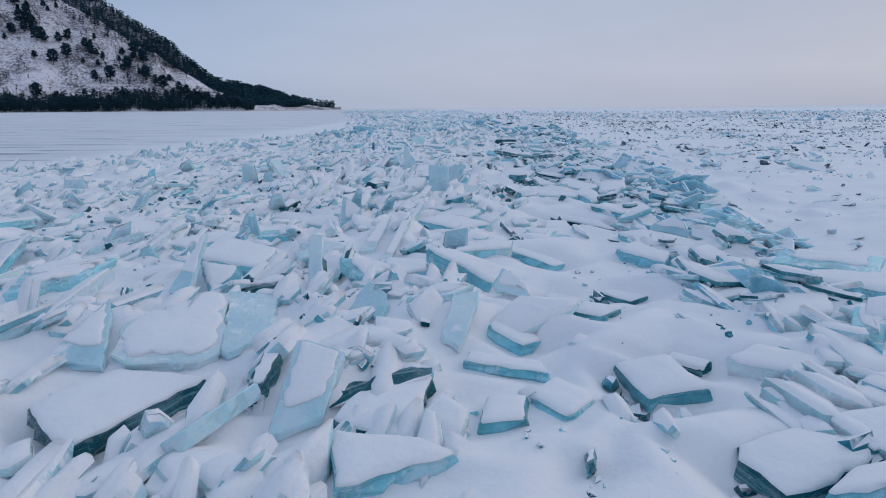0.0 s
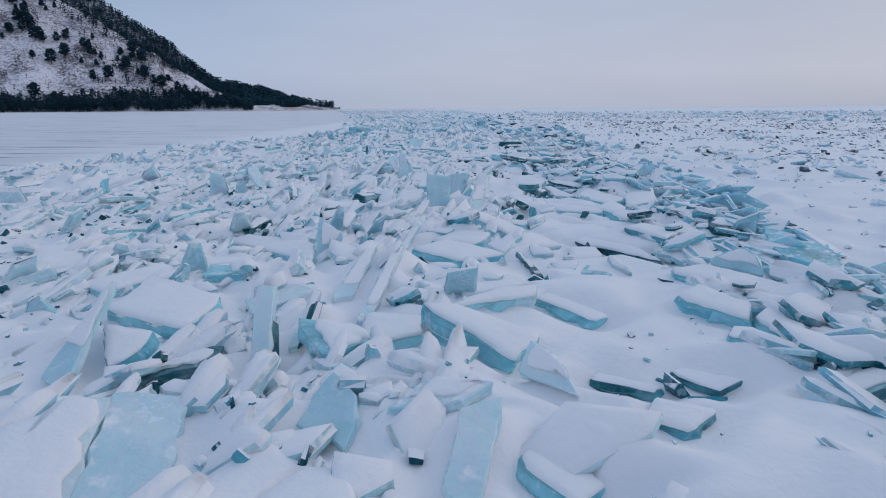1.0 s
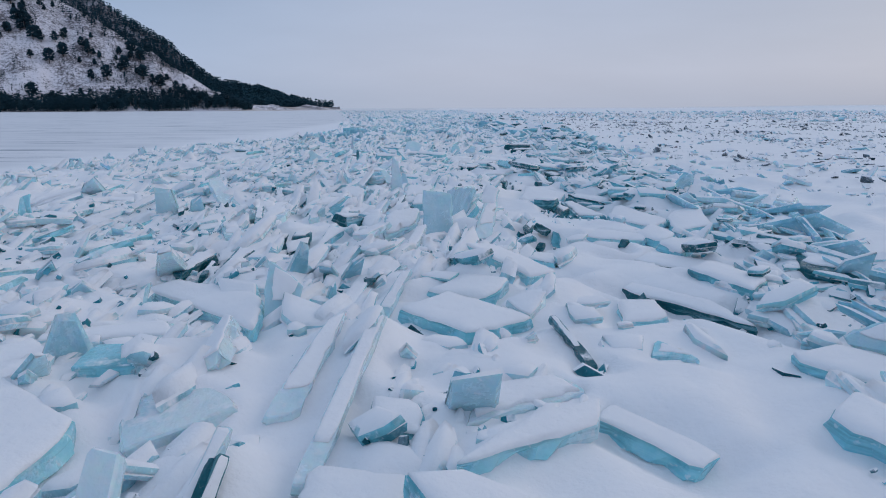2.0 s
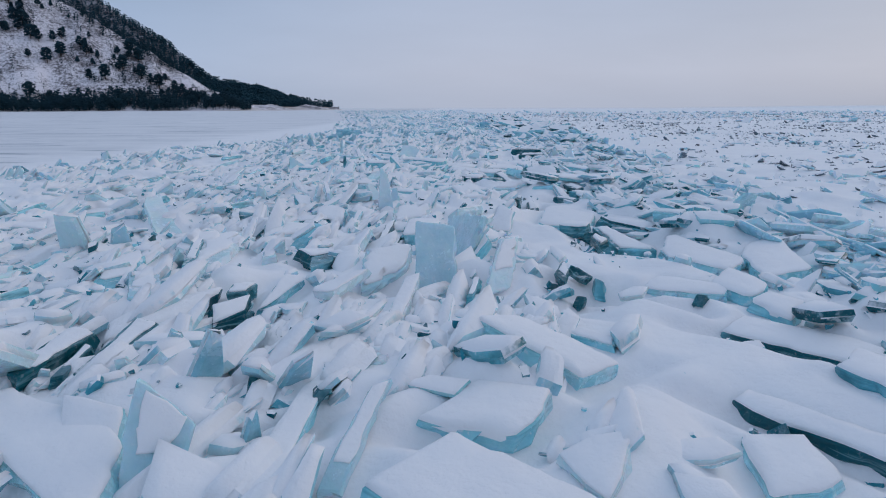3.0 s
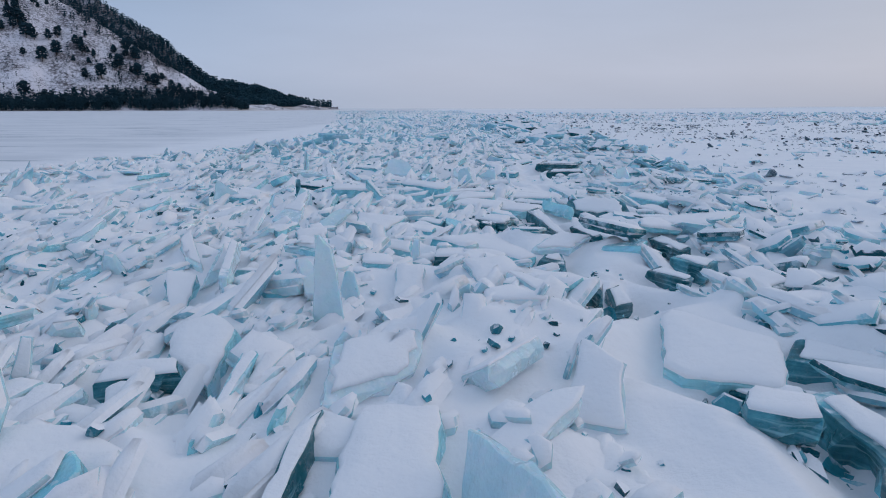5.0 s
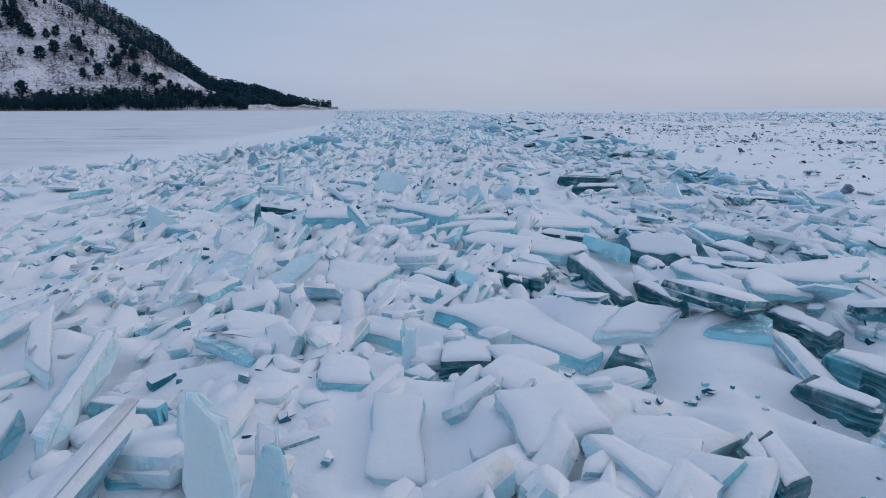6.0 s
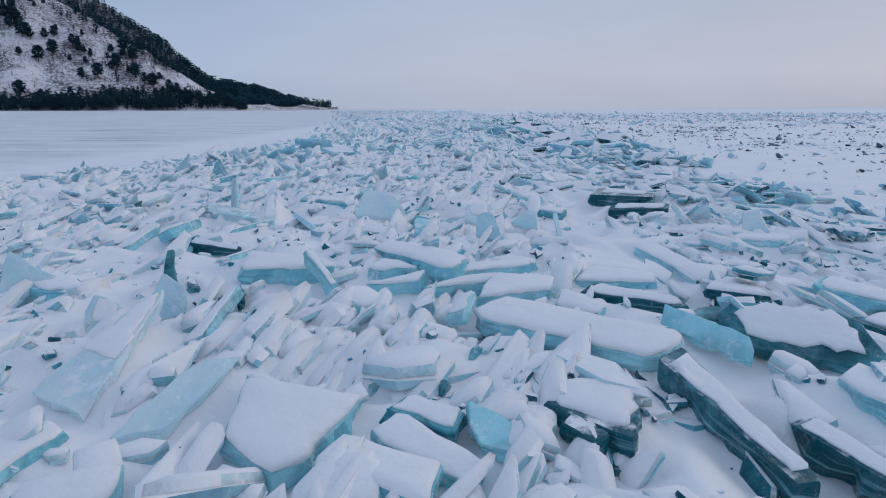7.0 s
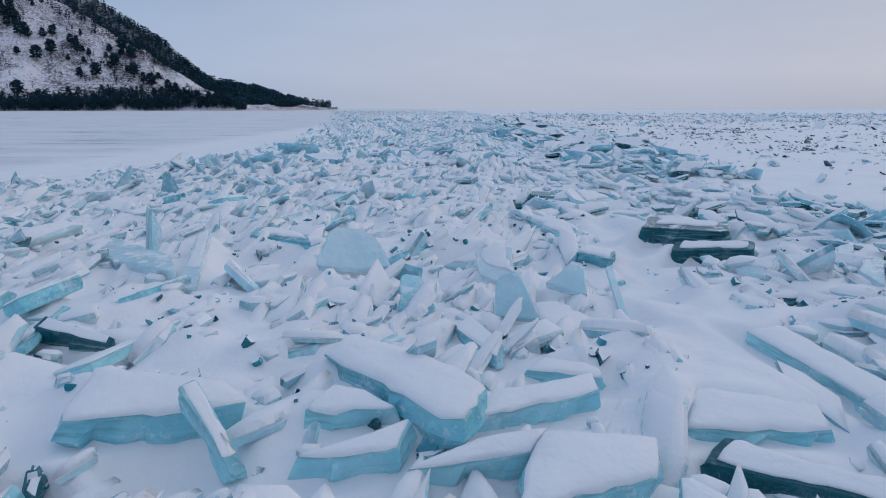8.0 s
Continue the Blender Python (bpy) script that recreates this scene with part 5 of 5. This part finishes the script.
def pine_arrays(seed, tall, tiers, clumps):
    """A pine: tapered trunk, and boughs as small ragged clumps in uneven tiers."""
    rng = random.Random(seed)
    v, f = [], []
    rings_ = [(0.0, 0.022), (0.5, 0.015), (1.0, 0.004)]
    for h, r in rings_:
        for k in range(5):
            a = k / 5 * math.tau
            v.append((math.cos(a) * r * tall, math.sin(a) * r * tall, h * tall))
    for s in range(2):
        for k in range(5):
            f.append((s * 5 + k, s * 5 + (k + 1) % 5, s * 5 + 5 + (k + 1) % 5, s * 5 + 5 + k))
    trunk = len(f)
    for t in range(tiers):
        h = 0.30 + 0.68 * t / (tiers - 1)
        f_ = t / (tiers - 1)
        wide = (0.30 if tiers > 3 else 0.22) * (0.45 + 0.55 * math.sin(math.pi * (0.15 + 0.75 * f_))) * (1 - 0.45 * f_) * rng.uniform(0.6, 1.25)
        turn = rng.uniform(0, 6.28)
        for k in range(clumps):
            a = turn + k / clumps * math.tau + rng.uniform(-0.4, 0.4)
            far = wide * rng.uniform(0.45, 1.0)
            c = Vector((math.cos(a) * far, math.sin(a) * far, h + rng.uniform(-0.03, 0.03))) * tall
            s = tall * rng.uniform(0.06, 0.11) * (1.0 if tiers > 3 else 1.7)
            o = len(v)
            for dx, dy, dz in ((1, 0, -0.2), (-0.6, 0.8, -0.3), (-0.6, -0.8, -0.1), (0, 0, 0.8), (0.1, 0.1, -0.7)):
                v.append((c.x + dx * s * rng.uniform(0.7, 1.5), c.y + dy * s * rng.uniform(0.7, 1.5), c.z + dz * s * rng.uniform(0.6, 1.1)))
            f += [(o, o + 1, o + 3), (o + 1, o + 2, o + 3), (o + 2, o, o + 3), (o + 1, o, o + 4), (o + 2, o + 1, o + 4), (o, o + 2, o + 4)]
    return np.array(v), f, trunk


def forest(name, places, protos, label, seed, mat):
    rng = random.Random(seed)
    vs, fs, o = [], [], 0
    for x, y, z, s in places:
        pv, pf, _ = rng.choice(protos)
        a = rng.uniform(0, 6.28)
        ca, sa, w = math.cos(a) * s, math.sin(a) * s, rng.uniform(0.7, 1.5)
        vs.append(np.stack([(pv[:, 0] * ca - pv[:, 1] * sa) * w + x, (pv[:, 0] * sa + pv[:, 1] * ca) * w + y, pv[:, 2] * s + z], 1))
        fs += [tuple(i + o for i in q) for q in pf]
        o += len(pv)
    me = bpy.data.meshes.new(name)
    me.from_pydata(np.concatenate(vs).tolist(), [], fs)
    me.materials.append(mat)
    return tagged(new(name, me), label, "forest", kind="stuff")


bpy.context.view_layer.update()
HILLS = [o for o in bpy.data.objects if o.name.startswith("mountain")]


def land(x, y, which=None):
    """Height of the hillsides at a place."""
    best = None
    for h in (HILLS if which is None else [HILLS[which]]):
        hit, p, _, _ = h.ray_cast(Vector((x, y, 2000)), Vector((0, 0, -1)))
        if hit and (best is None or p.z > best):
            best = p.z
    return best


hillside("far_shore", np.linspace(0.36, 0.95, 40), lambda u: 4300.0, lambda u: 4600.0, lambda u: 3 + 11 * float(smooth(np.array((u - 0.36) / 0.25))), lambda u: 2.0, HAZE,
         "far low snowy shore fading into the haze", 95, 3.0)
small_pines = [pine_arrays(100 + i, 1.0, 4, 3) for i in range(5)]
tiny_pines = [pine_arrays(150 + i, 1.0, 3, 2) for i in range(5)]
pines = [pine_arrays(200 + i, 1.0, 8, 6) for i in range(4)]
rng = random.Random(5)
belt, flank, crest_trees = [], [], []
for i in range(1250):
    u = rng.uniform(-0.80, -0.285)
    d = front_base(u) + rng.uniform(2, 48)
    z = land(u * d, d, 0)
    if z is not None:
        belt.append((u * d, d, z - 0.3, rng.uniform(7, 14)))
for i in range(1500):
    u = rng.uniform(-0.30, -0.165)
    d = back_base(u) + rng.uniform(10, 120)
    z = land(u * d, d)
    if z is not None and rng.random() < (1.0 if u < -0.20 else 0.25):
        flank.append((u * d, d, z - 0.3, rng.uniform(6, 12)))
for i in range(8500):
    u = rng.uniform(-0.75, -0.20)
    r = rng.random()
    d = back_base(u) + (back_d(u) - back_base(u)) * (0.25 + 0.78 * r)
    z = land(u * d, d, 1)
    if z is not None:
        flank.append((u * d, d, z - 0.5, rng.uniform(6, 11)))
for i in range(420):
    u = rng.uniform(-0.72, -0.38)
    d = front_base(u) + (front_d(u) - front_base(u)) * (0.80 + 0.32 * rng.random() ** 0.6)
    z = land(u * d, d, 0)
    if z is not None:
        crest_trees.append((u * d, d, z - 0.5, rng.uniform(8, 15)))
scrub = []
for i in range(2600):
    u = rng.uniform(-0.75, -0.34)
    r = rng.uniform(0.16, 0.95)
    d = front_base(u) + (front_d(u) - front_base(u)) * r
    if float(relief(u * 60 + 90 + 4 * r, r * 7, 77)) < 0.47:
        continue
    z = land(u * d, d, 0)
    if z is not None:
        scrub.append((u * d, d, z - 0.3, 1.8 + 5.0 * rng.random() ** 3))
forest("scrub", scrub, tiny_pines, "dark scrub and saplings scattered over the snowy slope", 4, FOREST)
forest("forest", belt, small_pines + pines[:2], "dark pine belt along the frozen shore", 1, FOREST)
forest("forest", flank, tiny_pines, "dark conifer forest covering the far flank and the low headland", 2, HAZED_FAR_FOREST)
forest("forest", crest_trees, small_pines, "dark pines along the crest of the snowy slope", 3, FOREST)

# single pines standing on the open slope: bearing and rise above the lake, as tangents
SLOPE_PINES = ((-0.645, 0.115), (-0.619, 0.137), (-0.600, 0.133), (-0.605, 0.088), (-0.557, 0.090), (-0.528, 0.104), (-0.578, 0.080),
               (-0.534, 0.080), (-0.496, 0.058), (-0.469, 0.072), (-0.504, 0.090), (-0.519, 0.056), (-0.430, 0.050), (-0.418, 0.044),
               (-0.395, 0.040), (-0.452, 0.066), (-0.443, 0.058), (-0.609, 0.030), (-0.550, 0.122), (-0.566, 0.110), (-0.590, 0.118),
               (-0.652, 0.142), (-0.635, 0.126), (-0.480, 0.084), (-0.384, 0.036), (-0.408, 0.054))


def pine_thing(proto, seed):
    v, f, trunk = proto
    ob = new("pine_tree")
    for name, faces, mat in (("trunk", f[:trunk], BARK), ("crown", f[trunk:], FOREST)):
        used = sorted({i for q in faces for i in q})
        at = {i: k for k, i in enumerate(used)}
        me = bpy.data.meshes.new(name)
        me.from_pydata([tuple(v[i]) for i in used], [], [tuple(at[i] for i in q) for q in faces])
        me.materials.append(mat)
        new(name, me).parent = ob
    return tagged(ob, "dark green pine standing alone on the snowy slope", "tree", "pines on the slope", "thing")


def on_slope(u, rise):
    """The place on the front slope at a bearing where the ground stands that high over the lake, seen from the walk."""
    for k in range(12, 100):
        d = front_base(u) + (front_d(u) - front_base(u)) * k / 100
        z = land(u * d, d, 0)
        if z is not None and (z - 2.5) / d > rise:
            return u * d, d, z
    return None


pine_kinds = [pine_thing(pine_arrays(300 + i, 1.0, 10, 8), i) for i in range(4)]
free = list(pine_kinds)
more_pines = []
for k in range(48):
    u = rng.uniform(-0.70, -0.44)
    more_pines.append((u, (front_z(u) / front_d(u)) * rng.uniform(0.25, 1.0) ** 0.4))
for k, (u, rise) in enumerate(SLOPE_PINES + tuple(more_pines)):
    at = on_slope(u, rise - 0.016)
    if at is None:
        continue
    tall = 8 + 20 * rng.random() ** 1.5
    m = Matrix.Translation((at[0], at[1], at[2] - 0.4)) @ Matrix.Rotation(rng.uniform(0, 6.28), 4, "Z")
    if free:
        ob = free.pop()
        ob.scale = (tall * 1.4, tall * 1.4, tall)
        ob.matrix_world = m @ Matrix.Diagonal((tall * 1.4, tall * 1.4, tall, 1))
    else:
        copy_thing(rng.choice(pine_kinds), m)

# ground sheet: wind has draped snow over the rubble, so that only the upper edges of the pieces stand out
CELL = 0.06
gx = steps(-15, 10, CELL, -4900, 4900, 1.10)
gy = steps(3, 48, CELL, -300, 4950, 1.07)
gxx, gyy = np.meshgrid(gx, gy)
level = ground_here(gxx, gyy)
tops = level.copy()


def drape_over(pieces, reach_cells=15):
    """Raises the surface to the upper faces of the leaning plates."""
    x, y, z, size, th, aspect, tilt, yaw, roll, taper = pieces
    ct, st, cr, sr, cy, sy = np.cos(tilt), np.sin(tilt), np.cos(roll), np.sin(roll), np.cos(yaw), np.sin(yaw)
    ex = np.stack([ct * cy, ct * sy, st])
    ey = np.stack([-sr * st * cy - cr * sy, -sr * st * sy + cr * cy, sr * ct])
    en = np.stack([-cr * st * cy + sr * sy, -cr * st * sy - sr * cy, cr * ct])
    far = 0.45 * size * np.maximum(aspect, 1.0)
    ok = (x > gx[0] + 20) & (x > -14.5) & (x < 9.5) & (y > 3.5) & (y < 47.5) & (en[2] > 0.4)
    ci, cj = np.searchsorted(gx, x), np.searchsorted(gy, y)
    for di in range(-reach_cells, reach_cells + 1):
        for dj in range(-reach_cells, reach_cells + 1):
            k = np.nonzero(ok & (far > (math.hypot(di, dj) - 1) * CELL))[0]
            if not len(k):
                continue
            i, j = ci[k] + di, cj[k] + dj
            fits = (i >= 0) & (j >= 0) & (i < len(gx)) & (j < len(gy))
            k, i, j = k[fits], i[fits], j[fits]
            dx, dy = gx[i] - x[k], gy[j] - y[k]
            dz = (th[k] / 2 - en[0, k] * dx - en[1, k] * dy) / en[2, k]
            a = (dx * ex[0, k] + dy * ex[1, k] + dz * ex[2, k]) / (0.43 * size[k] * aspect[k])
            b = (dx * ey[0, k] + dy * ey[1, k] + dz * ey[2, k]) / (0.43 * size[k] * (1 - taper[k] * np.clip(a * 0.43 + 0.25, 0, 1)))
            hit = a * a + b * b < 1
            np.maximum.at(tops, (j[hit], i[hit]), (z[k] + dz)[hit])


def softened(h, times):
    for k in range(times):
        pad = np.pad(h, 1, mode="edge")
        h = (pad[1:-1, 1:-1] * 4 + pad[:-2, 1:-1] * 2 + pad[2:, 1:-1] * 2 + pad[1:-1, :-2] * 2 + pad[1:-1, 2:] * 2
             + pad[:-2, :-2] + pad[2:, :-2] + pad[:-2, 2:] + pad[2:, 2:]) / 16
    return h


for pieces in HEAPS:
    drape_over(pieces)
creep = spill(gxx, gyy)
deep_snow = smooth((0.65 * relief(gxx * 0.55, gyy * 0.55, 401) + 0.35 * relief(gxx * 1.7, gyy * 1.7, 402) - 0.30) / 0.35)
raised = softened(tops, 6) + (-0.004 + 0.115 * deep_snow) * in_ridge(gxx, gyy)
for fill in (False, True):
    for s in PLAN:
        if fill and s["steep"]:
            continue
        i0, i1 = np.searchsorted(gx, [s["at"][0] - s["reach"] - 1.0, s["at"][0] + s["reach"] + 1.0])
        j0, j1 = np.searchsorted(gy, [s["at"][1] - s["reach"] - 1.0, s["at"][1] + s["reach"] + 1.0])
        part_x, part_y, here = gxx[j0:j1, i0:i1], gyy[j0:j1, i0:i1], raised[j0:j1, i0:i1]
        far, facing, plane = reach_of(s, part_x, part_y)
        if fill:
            # no slab hangs in the air: snow fills the space under each of them
            raised[j0:j1, i0:i1] = np.where(far < -0.08, np.maximum(here, plane - 0.9 * s["thick"]), here)
        else:
            raised[j0:j1, i0:i1] = under(s, far, facing, plane, here, creep[j0:j1, i0:i1])


def clefts(n, seed):
    """Dark ice splinters that paint shade into the gaps at the foot of the heaped pieces."""
    rng = np.random.default_rng(seed)
    xs, ys, ss = [], [], []
    for pieces in HEAPS:
        x, y, size = pieces[0], pieces[1], pieces[3]
        ok = (x > -9) & (x < 8.5) & (y > 4) & (y < 46) & (size > 0.22) & (rng.uniform(0, 1, len(x)) < 0.75)
        xs.append(x[ok]), ys.append(y[ok]), ss.append(size[ok])
    x, y, s = np.concatenate(xs), np.concatenate(ys), np.concatenate(ss)
    pick = rng.permutation(len(x))[:n]
    x, y, s = x[pick] + rng.normal(0, 0.3, len(pick)) * s[pick], y[pick] - s[pick] * rng.uniform(0.25, 0.6, len(pick)), s[pick]
    ok = clear_of_plan(x, y, 0.02) & quiet(x, y)
    x, y, s = x[ok], y[ok], s[ok]
    m = len(x)
    size = np.clip(s * rng.uniform(0.15, 0.4, m), 0.04, 0.16)
    i, j = np.clip(np.searchsorted(gx, x), 0, len(gx) - 1), np.clip(np.searchsorted(gy, y), 0, len(gy) - 1)
    return rubble("ice_splinters", x, y, size, rng.uniform(0.35, 0.8, m), rng.uniform(0.8, 2.2, m), rng.normal(0.1, 0.5, m), np.radians(80) + rng.normal(0, 0.5, m), -0.05 * size,
                  SHADE_RUBBLE, seed + 1, "teal ice splinters, darkened as shade in the gaps between heaped plates", level=raised[j, i], taper=rng.uniform(0, 0.7, m), roll=rng.normal(0, 0.6, m))


clefts(4200, 171)
raised = softened(raised, 2)
for s in PLAN:
    i0, i1 = np.searchsorted(gx, [s["at"][0] - s["reach"], s["at"][0] + s["reach"]])
    j0, j1 = np.searchsorted(gy, [s["at"][1] - s["reach"], s["at"][1] + s["reach"]])
    far, facing, plane = reach_of(s, gxx[j0:j1, i0:i1], gyy[j0:j1, i0:i1])
    raised[j0:j1, i0:i1] = np.where(far < 0, np.minimum(raised[j0:j1, i0:i1], plane - 0.05), raised[j0:j1, i0:i1])
lake = sheet("ground", gx, gy, raised, LAKE)
tagged(lake, "wind-packed snow over the frozen lake, drifted round the broken ice", "snow", kind="structure")

for s in PLAN:
    build_slab(s)
